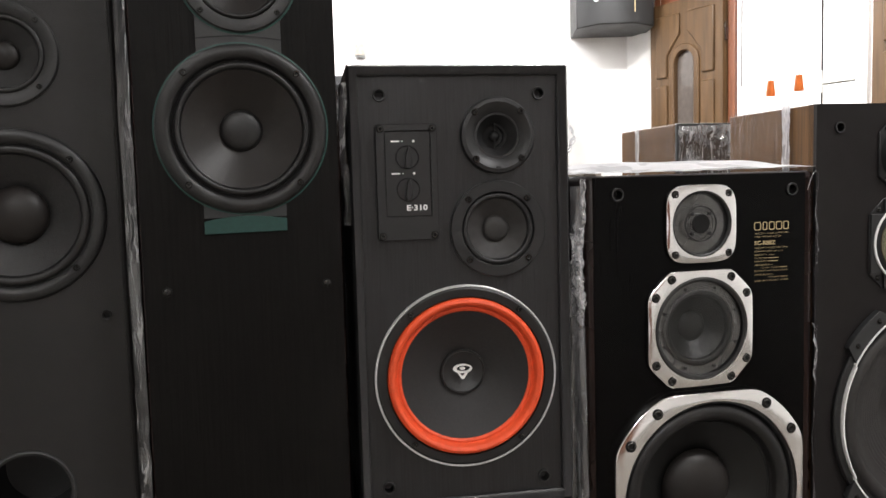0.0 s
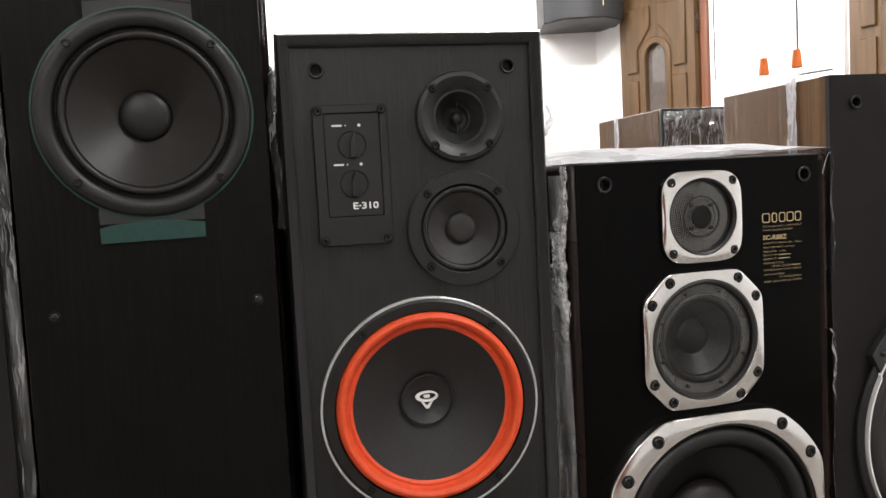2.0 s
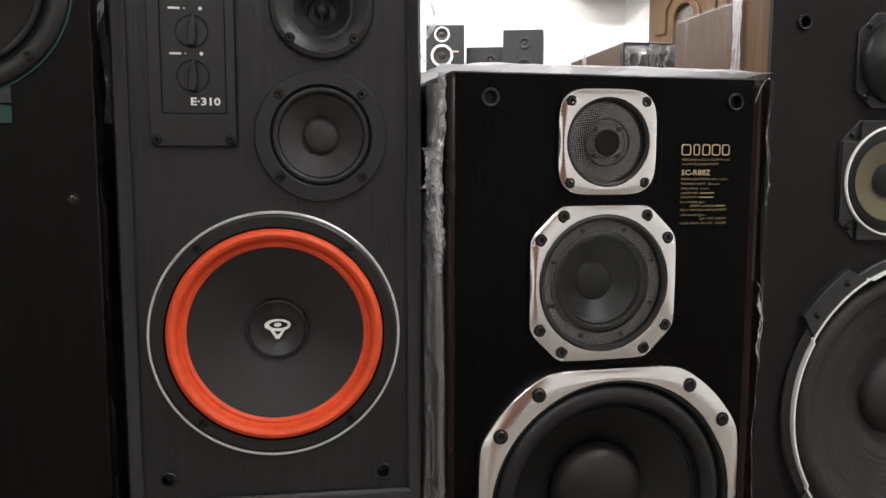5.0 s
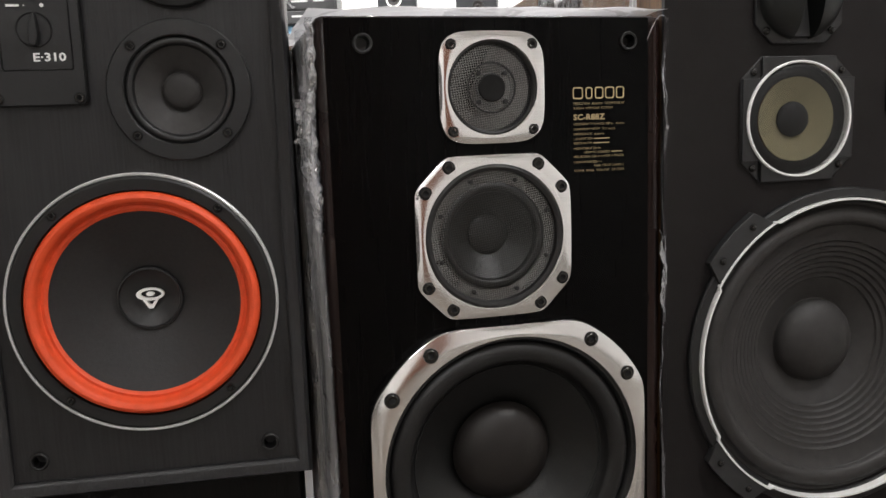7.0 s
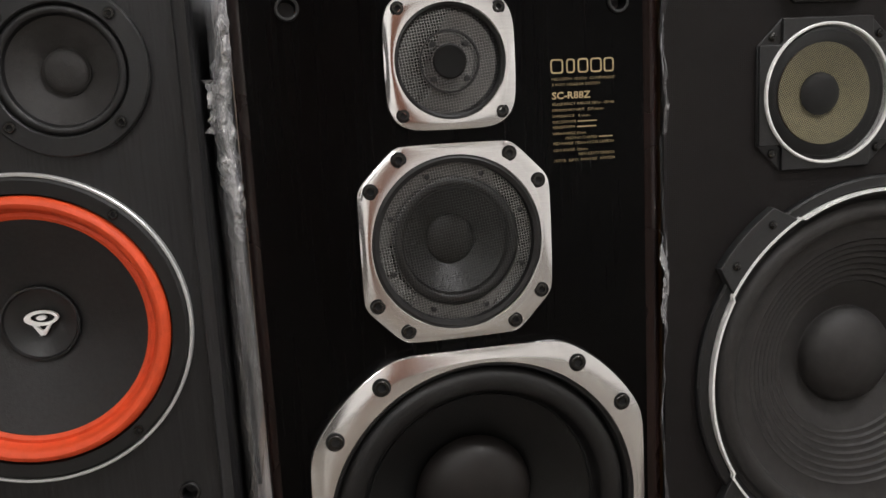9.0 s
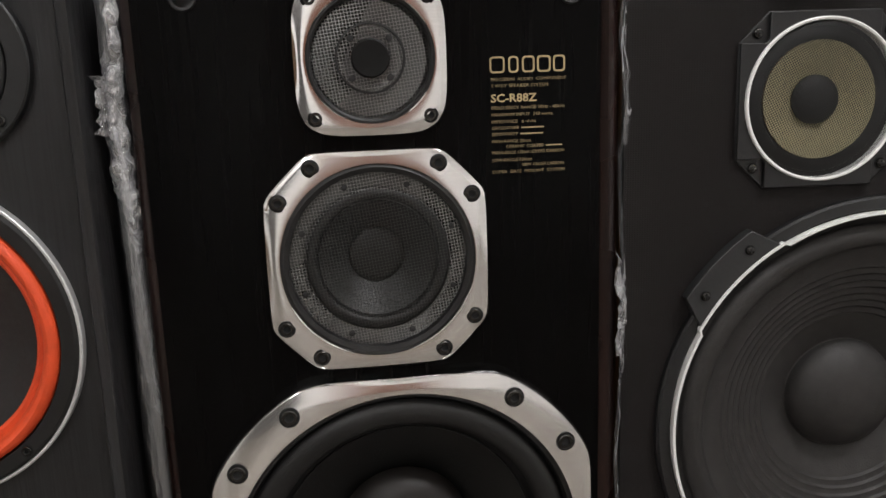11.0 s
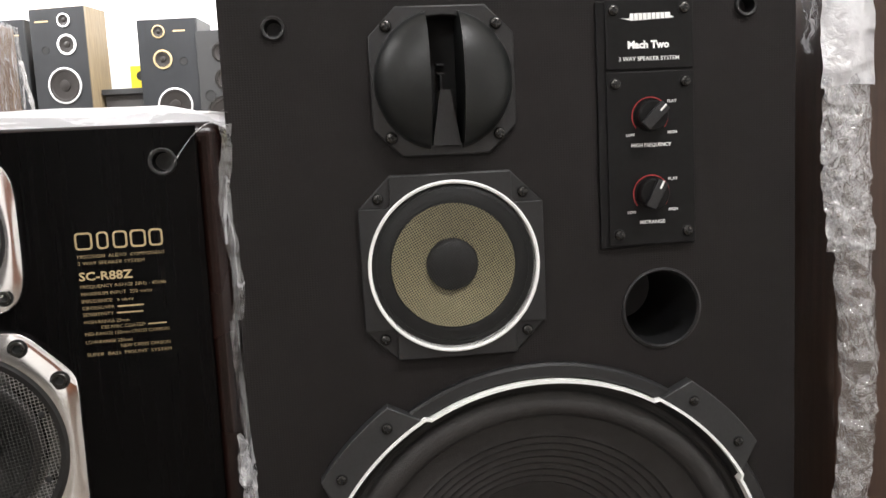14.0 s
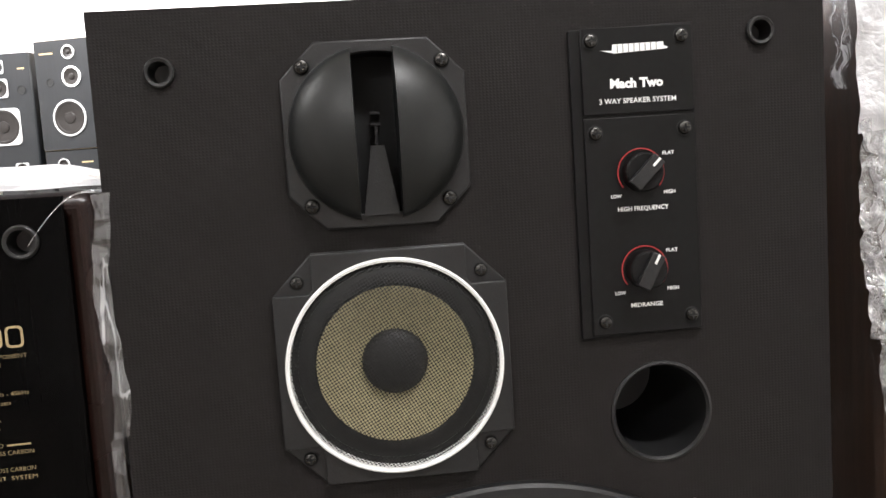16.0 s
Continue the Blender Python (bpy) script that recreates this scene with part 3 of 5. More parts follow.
# ---- loudspeaker with an orange woofer surround ----
def orange_speaker():
    s = thing("loudspeaker", local(0.05, 1.240, 10), "black three-way loudspeaker with orange woofer surround and raised black frame", "loudspeaker")
    x0, x1, z0, z1 = -0.168, 0.152, 0.530, 1.179
    part("cabinet", hollow(x0, x1, z0, z1, 0.29, 0.016, 0.010), ash, s, bevel=0.002)
    bm = bmesh.new()
    loops = []
    for ins, y in ((0, 0.012), (0.0005, -0.002), (0.004, -0.008), (0.0125, -0.0045), (0.016, 0.0), (0.016, 0.014)):
        loops.append([bm.verts.new(p) for p in ((x0 + ins, y, z0 + ins), (x1 - ins, y, z0 + ins), (x1 - ins, y, z1 - ins), (x0 + ins, y, z1 - ins))])
    for a, b in zip(loops, loops[1:]):
        for i in range(4):
            bm.faces.new((a[i], a[(i + 1) % 4], b[(i + 1) % 4], b[i]))
    part("front_frame", bm, ash, s, "raised black frame")
    wc, tc, mc = (-0.0075, 0.7275), (0.047, 1.0772), (0.0445, 0.9425)
    part("baffle", plate([(x0 + 0.015, z0 + 0.015), (x1 - 0.015, z0 + 0.015), (x1 - 0.015, z1 - 0.015), (x0 + 0.015, z1 - 0.015)],
                         [circle(*wc, 0.122, 64), circle(*tc, 0.030), circle(*mc, 0.054, 48)] + [circle(u, z, 0.0068, 20) for u, z in ((-0.1222, 1.1365), (0.1094, 1.137), (-0.1267, 0.5679), (0.1082, 0.566))],
                         0.004, 0.018), ash, s, "black wood-grain front")
    for u, z in ((-0.1222, 1.1365), (0.1094, 1.137), (-0.1267, 0.5679), (0.1082, 0.566)):
        socket(s, u, z, 0.004)
    # woofer
    w = part("woofer", lathe(*wc, [(0.1315, 0.004), (0.1315, -0.003), (0.129, -0.0045), (0.118, -0.004), (0.116, 0.004), (0.116, 0.02)], 96), rubber, s)
    part("trim_ring", lathe(*wc, [(0.1350, 0.004), (0.1350, -0.003), (0.1340, -0.0038), (0.1322, -0.0035), (0.1318, 0.004)], 96), silver, w, "thin silver ring")
    part("surround", lathe(*wc, roll(0.1165, 0.1035, 0.001, 0.010) + [(0.1015, 0.004), (0.0985, 0.0035), (0.0955, 0.006), (0.0955, 0.010)], 96), orange, w, "orange foam surround")
    part("cone", lathe(*wc, [(0.0960, 0.007), (0.080, 0.014), (0.062, 0.021), (0.045, 0.027), (0.030, 0.032), (0.030, 0.05)], 96), paper, w)
    part("dust_cap", lathe(*wc, [(0.034, 0.0305), (0.0335, 0.0265), (0.0318, 0.0262), (0.0305, 0.029), (0.020, 0.0345), (0.010, 0.0372), (0, 0.038)], 64), plastic, w)
    em = part("emblem", plate(circle(wc[0], wc[1] + 0.004, 0.0145, 40, 0.0068), [circle(wc[0] + 0.001, wc[1] + 0.0042, 0.0105, 40, 0.0043)], 0.0305, 0.004), white_ink, w, "white emblem")
    part("dot", plate(circle(wc[0], wc[1] + 0.0042, 0.0042, 20, 0.0022), [], 0.0312, 0.004), white_ink, em)
    part("wedge", plate([(wc[0] - 0.0085, wc[1] - 0.001), (wc[0] - 0.002, wc[1] - 0.0115), (wc[0] + 0.002, wc[1] - 0.0115), (wc[0] + 0.0085, wc[1] - 0.001), (wc[0] + 0.0045, wc[1] - 0.003),
                         (wc[0] + 0.001, wc[1] - 0.0072), (wc[0] - 0.001, wc[1] - 0.0072), (wc[0] - 0.0045, wc[1] - 0.003)], [], 0.0305, 0.005), white_ink, em)
    screws(w, [(wc[0] + 0.1245 * math.cos(radians(a)), wc[1] + 0.1245 * math.sin(radians(a))) for a in (50, 130, 230, 310)], -0.004, 0.0042, "socket", steel)
    # tweeter
    t = part("tweeter", lathe(*tc, [(0.0548, 0.004), (0.0548, -0.002), (0.053, -0.0045), (0.048, -0.0055), (0.042, -0.003), (0.035, 0.002), (0.028, 0.009), (0.022, 0.017), (0.0185, 0.021), (0.0185, 0.024), (0.0155, 0.026), (0.0150, 0.036), (0, 0.037)], 72), plastic, s)
    part("bullet", lathe(*tc, cap(0.0085, 0.026, 0.010), 28), plastic_grey, t)
    part("bridge", box(tc[0] - 0.0006, tc[0] + 0.0006, 0.018, 0.024, tc[1] - 0.019, tc[1] + 0.019), plastic, t)
    part("badge", plate([(tc[0] - 0.004, tc[1] - 0.0445), (tc[0] + 0.004, tc[1] - 0.0445), (tc[0], tc[1] - 0.049)], [], -0.0058, 0.003), plastic_grey, t)
    screws(t, [(tc[0] + a, tc[1] + b) for a in (-0.0335, 0.0335) for b in (-0.0335, 0.0335)], -0.0056, 0.0045, "socket", steel)
    # midrange
    m = part("midrange", lathe(*mc, [(0.0702, 0.004), (0.0702, -0.0030), (0.0688, -0.0045), (0.0545, -0.0045), (0.0535, -0.0035), (0.0528, 0.004), (0.0528, 0.012)], 80), plastic, s)
    part("surround", lathe(*mc, [(0.0540, -0.0030), (0.0528, -0.0005)] + roll(0.0522, 0.0450, 0.000, 0.0030) + [(0.0440, 0.003)], 80), plastic, m)
    part("cone", lathe(*mc, [(0.0442, 0.0035), (0.034, 0.009), (0.025, 0.0135), (0.0185, 0.017), (0.0185, 0.03)], 72), paper_grey, m)
    part("dust_cap", lathe(*mc, [(0.0198, 0.0155), (0.0195, 0.0142)] + cap(0.0188, 0.0142, 0.005), 48), paper_grey, m)
    screws(m, [(mc[0] + a, mc[1] + b) for a in (-0.0435, 0.0435) for b in (-0.0435, 0.0435)], -0.0047, 0.0045, "socket", steel)
    # control panel
    c = part("control_panel", plate(rrect(-0.1305, -0.0425, 0.9305, 1.0955, 0.006), [], -0.0035, 0.0075), panel_black, s, "black plastic level control plate", 0.0025)
    part("rim", plate(rrect(-0.1295, -0.0435, 0.9315, 1.0945, 0.006), [rrect(-0.1180, -0.0520, 0.9640, 1.0860, 0.003)], -0.0055, 0.003), plastic, c, bevel=0.0018)
    part("inlay", plate(rrect(-0.1165, -0.0535, 0.9655, 1.0845, 0.002), [], -0.0042, 0.004), plastic, c)
    screws(c, [(-0.1235, 1.0885), (-0.0495, 1.0885), (-0.1235, 0.9375), (-0.0495, 0.9375)], -0.0055, 0.0046, "socket", steel)
    for kz in (1.0483, 1.0028):
        k = part("knob", lathe(-0.0856, kz, [(0.0170, -0.0040), (0.0166, -0.0052), (0.0155, -0.0048), (0.0145, -0.0028), (0, -0.0028)], 40), shade_black, c)
        grip = plate([(-0.0856 - 0.004, kz - 0.0145), (-0.0856 + 0.003, kz - 0.0155), (-0.0856 + 0.0052, kz - 0.006), (-0.0856 + 0.0035, kz + 0.015), (-0.0856 + 0.0015, kz + 0.0155), (-0.0856 - 0.003, kz + 0.004)], [], -0.013, 0.010)
        part("pointer", grip, plastic, k, bevel=0.0012)
        part("dot", plate(circle(-0.0765, kz + 0.0228, 0.0019, 16), [], -0.0046, 0.001), white_ink, c)
        part("dot", plate(circle(-0.0925, kz + 0.0228, 0.0009, 12), [], -0.0046, 0.001), white_ink, c)
        bars([(-0.1085, -0.0967, kz + 0.0228, 0.0022)], -0.0046, white_ink, c)
    writing("E·310", -0.0738, 0.9765, 0.0078, -0.0047, white_ink, c, width=0.030, bold=0.0003)
    part("badge", plate([(-0.091, 0.951), (-0.083, 0.951), (-0.087, 0.946)], [], -0.0045, 0.002), plastic_grey, c)
    # film down its left flank and a curl on its right edge
    part("plastic_wrap", sheet(lambda u, v: (x0 - 0.004 - 0.006 * math.sin(3 * v), 0.004 + 0.045 * u, 0.56 + 0.60 * v), 6, 90, 0.0045, 30, 3.0), film_thin, s, "crumpled clear stretch film")
    part("plastic_wrap", sheet(lambda u, v: (x0 - 0.010 + 0.009 * u + 0.003 * math.sin(8 * v), 0.006 - 0.004 * u, 0.955 + 0.20 * v), 8, 90, 0.0028, 50, 3.6, 0.3, 0.5), film, s, "gathered film at the upper corner")
    tail = bmesh.new()
    rows, knots = [], ((0.014, 1.092), (0.019, 1.074), (0.013, 1.056), (0.002, 1.040), (0.003, 1.031), (0.010, 1.025))
    for i in range(41):
        k = min(i // 8, 4)
        f = i / 8 - k
        f = f * f * (3 - 2 * f)
        du, z = (knots[k][j] + (knots[k + 1][j] - knots[k][j]) * f for j in (0, 1))
        wd = 0.0012 + 0.0035 * math.exp(-((i - 12) / 5) ** 2)
        rows.append([tail.verts.new((x1 + du + q * wd, 0.03 + 0.004 * math.sin(i * 0.9 + q), z + 0.4 * q * wd)) for q in (-1, 0, 1)])
    for a, b in zip(rows, rows[1:]):
        for j in (0, 1):
            tail.faces.new((a[j], a[j + 1], b[j + 1], b[j]))
    part("film_tail", tail, film_band, s, "loose curl of film")
    st = thing("speaker_stand", local(0.05, 1.240, 10), "plain black box stand under the orange-coned loudspeaker", "stand")
    part("body", box(x0 + 0.015, x1 - 0.015, 0.02, 0.28, BENCH, z0), ash_soft, st, bevel=0.003)
    return s


orange_speaker()


# ---- loudspeaker with polished aluminium driver frames ----
def silver_speaker():
    s = thing("loudspeaker", local(0.45, 1.334, 15.3), "satin black three-way loudspeaker with polished aluminium driver frames", "loudspeaker")
    x0, x1, z0, z1 = -0.231, 0.165, BENCH, 1.0145
    part("cabinet", hollow(x0, x1, z0, z1, 0.37, 0.020, 0.0), rosewood, s, "dark rosewood case with rounded edges", 0.009)
    wc, mc, tc = (-0.0300, 0.5080), (-0.0440, 0.7745), (-0.0430, 0.9372)
    pegs = ((-0.182, 0.9855), (0.121, 0.9855))
    part("baffle", plate([(x0 + 0.010, z0 + 0.012), (x1 - 0.0185, z0 + 0.012), (x1 - 0.0185, z1 - 0.003), (x0 + 0.010, z1 - 0.003)],
                         [circle(*wc, 0.154, 72), circle(*mc, 0.079, 56), circle(*tc, 0.050, 40)] + [circle(u, z, 0.0075, 20) for u, z in pegs], -0.0012, 0.02), gloss_black, s, "satin black front")
    for u, z in pegs:
        socket(s, u, z, -0.001, 0.0105)
    # tweeter
    pos = [(tc[0] + a, tc[1] + b) for a in (-0.0455, 0.0455) for b in (-0.0455, 0.0455)]
    t = part("tweeter", pillow(*tc, soft_octagon(0.0605, 0.0745, 14), 0.0505, FRAME), brushed, s, "polished aluminium frame")
    screws(t, pos, -0.0082, 0.0052, "socket", steel)
    part("gasket", lathe(*tc, [(0.0508, -0.001), (0.0508, -0.0068), (0.049, -0.0075), (0.0472, -0.006), (0.0465, 0.002)], 64), rubber, t)
    part("grille", lathe(*tc, [(0.0468, -0.001), (0.035, -0.0030), (0.020, -0.0042), (0, -0.0046)], 48), grille_steel, t, "fine steel mesh")
    part("horn", lathe(*tc, [(0.047, 0.0), (0.045, 0.004), (0.0275, 0.007), (0.0265, 0.001), (0.0250, 0.001), (0.0245, 0.004), (0.0165, 0.006), (0.0165, 0.03), (0, 0.03)], 56), horn_metal, t)
    part("rim", lathe(*tc, [(0.0278, -0.0030), (0.0278, -0.0046), (0.0262, -0.0048), (0.0258, -0.0036)], 56), plastic, t, "dark rim under the mesh")
    part("core", lathe(*tc, [(0.0155, 0.006), (0.0155, -0.0045), (0.0140, -0.0054), (0.0080, -0.0048), (0, -0.0048)], 28), panel_black, t)
    for a in (45, 135, 225, 315):
        part("post", lathe(tc[0] + 0.0215 * math.cos(radians(a)), tc[1] + 0.0215 * math.sin(radians(a)), [(0.0028, 0.0), (0.0028, -0.0055), (0, -0.006)], 10), plastic, t)
    # midrange
    pos = [(mc[0] + a * p, mc[1] + b * q) for p, q in ((0.0515, 0.0785), (0.0785, 0.0520)) for a in (-1, 1) for b in (-1, 1)]
    m = part("midrange", pillow(*mc, soft_octagon(0.0912, 0.1030, 34), 0.0800, FRAME), brushed, s, "polished aluminium frame")
    screws(m, pos, -0.0086, 0.0058, "socket", steel)
    part("gasket", lathe(*mc, [(0.0800, -0.001), (0.0800, -0.0075), (0.0775, -0.0088), (0.0735, -0.0075), (0.0725, 0.004)], 80), rubber, m)
    part("grille", lathe(*mc, [(0.0730, -0.002), (0.0590, -0.0044)], 64), grille_steel, m, "bright outer band of fine steel mesh")
    part("grille", lathe(*mc, [(0.0590, -0.0044), (0.055, -0.0050), (0.030, -0.0070), (0, -0.0076)], 64), grille_mid, m, "fine dark steel mesh")
    part("basket", lathe(*mc, [(0.0735, -0.001), (0.060, 0.004)], 72), horn_metal, m, "dull metal basket")
    part("surround", lathe(*mc, [(0.0602, 0.001)] + roll(0.060, 0.050, 0.003, 0.004) + [(0.049, 0.006)], 72), rubber, m)
    part("cone", lathe(*mc, [(0.0492, 0.006), (0.036, 0.015), (0.022, 0.024), (0.022, 0.04)], 64), carbon, m)
    part("dust_cap", lathe(*mc, cap(0.024, 0.023, 0.006), 40), carbon, m)
    for a in range(8):
        part("rivet", lathe(mc[0] + 0.0665 * math.cos(radians(22.5 + 45 * a)), mc[1] + 0.0665 * math.sin(radians(22.5 + 45 * a)), [(0.0026, 0.0), (0.0026, -0.0035), (0, -0.0045)], 10), plastic, m)
    # woofer
    pos = [(wc[0] + a * p, wc[1] + b * q) for p, q in ((0.0955, 0.1410), (0.1410, 0.0955)) for a in (-1, 1) for b in (-1, 1)]
    w = part("woofer", pillow(*wc, clipped_disc(0.1665, 0.1850), 0.1520, [(k, d * 2.0) for k, d in FRAME], 240), brushed, s, "polished aluminium frame")
    screws(w, pos, -0.0176, 0.0070, "socket", steel)
    part("surround", lathe(*wc, [(0.1524, 0.0), (0.1522, -0.013), (0.149, -0.0135), (0.1465, -0.010)] + roll(0.146, 0.120, -0.004, 0.010, 10) + [(0.116, 0.002)], 96), rubber, w)
    part("cone", lathe(*wc, [(0.1165, 0.003), (0.090, 0.020), (0.060, 0.038), (0.060, 0.06)], 96), carbon, w)
    part("stitching", lathe(*wc, [(0.1150, 0.0035), (0.1143, 0.0028), (0.1135, 0.0045)], 96), plastic_grey, w)
    part("dust_cap", lathe(*wc, cap(0.0605, 0.036, 0.030, 10), 64), poly, w)
    # print: the mark as plain gold shapes, the rest as readable or barred lines
    lx, mz, mh = 0.0530, 0.9290, 0.0066
    mk = None
    for u0, u1 in ((0.0, 0.0125), (0.0155, 0.0240), (0.0270, 0.0375), (0.0395, 0.0510), (0.0530, 0.0632)):
        loop = plate(rrect(lx + u0, lx + u1, mz - mh, mz + mh, 0.0030), [rrect(lx + u0 + 0.0014, lx + u1 - 0.0014, mz - mh + 0.0014, mz + mh - 0.0014, 0.0020)], -0.0016, 0.001)
        mk = part("loop", loop, gold_ink, mk) if mk else part("mark", loop, gold_ink, s, "gold mark of five plain loops")
        mk = mk.parent if mk.name.startswith("loop") else mk
    lines = [("PRECISION  AUDIO  COMPONENT", 0.0, 0.9172, 0.0632, 0), ("3 WAY SPEAKER SYSTEM", 0.0, 0.9121, 0.0475, 0), ("FREQUENCY RANGE 28Hz - 45kHz", 0.0, 0.8944, 0.0620, 0), ("MAXIMUM INPUT  200 watts", 0.0, 0.8888, 0.0510, 0),
             ("IMPEDANCE   6 ohms", 0.0, 0.8832, 0.0370, 0), ("CROSSOVER", 0.0, 0.8780, 0.0230, 0.0220), ("SENSITIVITY", 0.0, 0.8730, 0.0220, 0.0220), ("HIGH-RANGE 25mm", 0.0, 0.8672, 0.0325, 0),
             ("CERAMIC COATED", 0.0120, 0.8627, 0.0320, 0.0165), ("MID-RANGE 120mm CROSS CARBON", 0.0, 0.8579, 0.0610, 0), ("LOW-RANGE 320mm", 0.0, 0.8518, 0.0335, 0), ("NEW CROSS CARBON", 0.0250, 0.8473, 0.0360, 0), ("SUPER  BASS  MOUNT  SYSTEM", 0.0, 0.8420, 0.0615, 0)]
    for text, du, z, wd, rest in lines:
        writing(text, lx + 0.0006 + du, z, 0.0027, -0.0016, gold_ink, s, "LEFT", width=wd, bold=-0.00006)
        if rest:
            bars([(lx + du + wd + 0.003, lx + du + wd + rest, z, 0.0010)], -0.0013, gold_ink, s)
    writing("SC-R88Z", lx + 0.0004, 0.9020, 0.0064, -0.0016, gold_ink, s, "LEFT", width=0.0385, bold=0.0002)
    # wrapping: both flanks and the top
    part("plastic_wrap", sheet(lambda u, v: (x0 - 0.007 - 0.0085 * math.cos(math.pi * u) + 0.003 * math.sin(5 * v), 0.018 - 0.014 * math.sin(math.pi * u), 0.32 + 0.68 * v), 14, 160, 0.0012, 20, 1.0, 0.04), film_tube, s, "slack milky tube of stretch film")
    part("plastic_wrap", sheet(lambda u, v: (x0 - 0.014 - 0.009 * math.cos(math.pi * u), 0.034 - 0.010 * math.sin(math.pi * u), 0.32 + 0.56 * v), 10, 140, 0.0022, 36, 1.7, 0.1), film_streaky, s, "crumpled clear stretch film")
    part("plastic_wrap", sheet(lambda u, v: (x0 - 0.003 + (0.026 * u - 0.022) * (1.05 - 0.75 * v) * min(1.0, 0.15 + 3.5 * v) + 0.002 * math.sin(9 * v), 0.014 - 0.010 * v - 0.008 * math.sin(math.pi * u), 0.79 + 0.222 * v), 26, 150, 0.0050, 62, 5.0, 0.25, 0.6), film_milky, s, "bunched milky stretch film")
    part("plastic_wrap", sheet(lambda u, v: (x0 - 0.024 + 0.012 * u, 0.006 + 0.004 * u, 0.885 + 0.045 * v), 12, 30, 0.006, 85, 5.6, 0.4, 0.8), film_milky, s, "knot of crumpled film")
    part("plastic_wrap", sheet(lambda u, v: (x1 + 0.003 + 0.004 * math.sin(4 * v), -0.004 + 0.10 * u, 0.34 + 0.68 * v), 6, 100, 0.0035, 28, 2.0), film_thin, s, "crumpled clear stretch film")
    part("plastic_wrap", sheet(lambda u, v: (x1 - 0.004 + 0.011 * math.sin(math.pi * (0.15 + 0.8 * v)) * u, -0.009 + 0.008 * u, 0.675 + 0.095 * v), 10, 50, 0.005, 50, 8.0, 0.3, 0.7), film_milky, s, "torn bunch of film")
    part("plastic_wrap", sheet(lambda u, v: (x0 - 0.006 + (x1 - x0 + 0.012) * u, -0.003 + 0.37 * v, z1 + 0.006 + 0.015 * math.sin(math.pi * min(1, v * 1.2 + 0.02)) * min(1, 2.2 * math.sin(math.pi * u))), 60, 40, 0.0035, 26, 4.0), white_film, s, "milky stretch film over the top")
    part("plastic_wrap", sheet(lambda u, v: (x1 - 0.002 + 0.006 * u + 0.0025 * math.sin(11 * v), -0.006 + 0.006 * u, 0.36 + 0.50 * v), 8, 120, 0.0022, 40, 9.0, 0.2), film, s, "gathered edge of the film")
    part("plastic_wrap", sheet(lambda u, v: (x1 - 0.002 + 0.008 * u + 0.0025 * math.sin(8 * v), -0.007 + 0.006 * u, 0.86 + 0.152 * v), 8, 60, 0.0026, 45, 9.5, 0.3, 0.6), film, s, "gathered milky edge of the film")
    cu = bmesh.new()
    rows = []
    for i in range(28):
        a = i / 27
        p = Vector((0.132 + 0.034 * a, -0.025 + 0.021 * a, 0.984 + 0.029 * math.sin(a * 1.8)))
        rows.append([cu.verts.new(p + Vector((0.0, q, q))) for q in (-0.0005, 0.0007)])
    for a, b in zip(rows, rows[1:]):
        cu.faces.new((a[0], a[1], b[1], b[0]))
    part("film_tail", cu, film_milky, s, "thin strand of film")
    return s


silver_speaker()


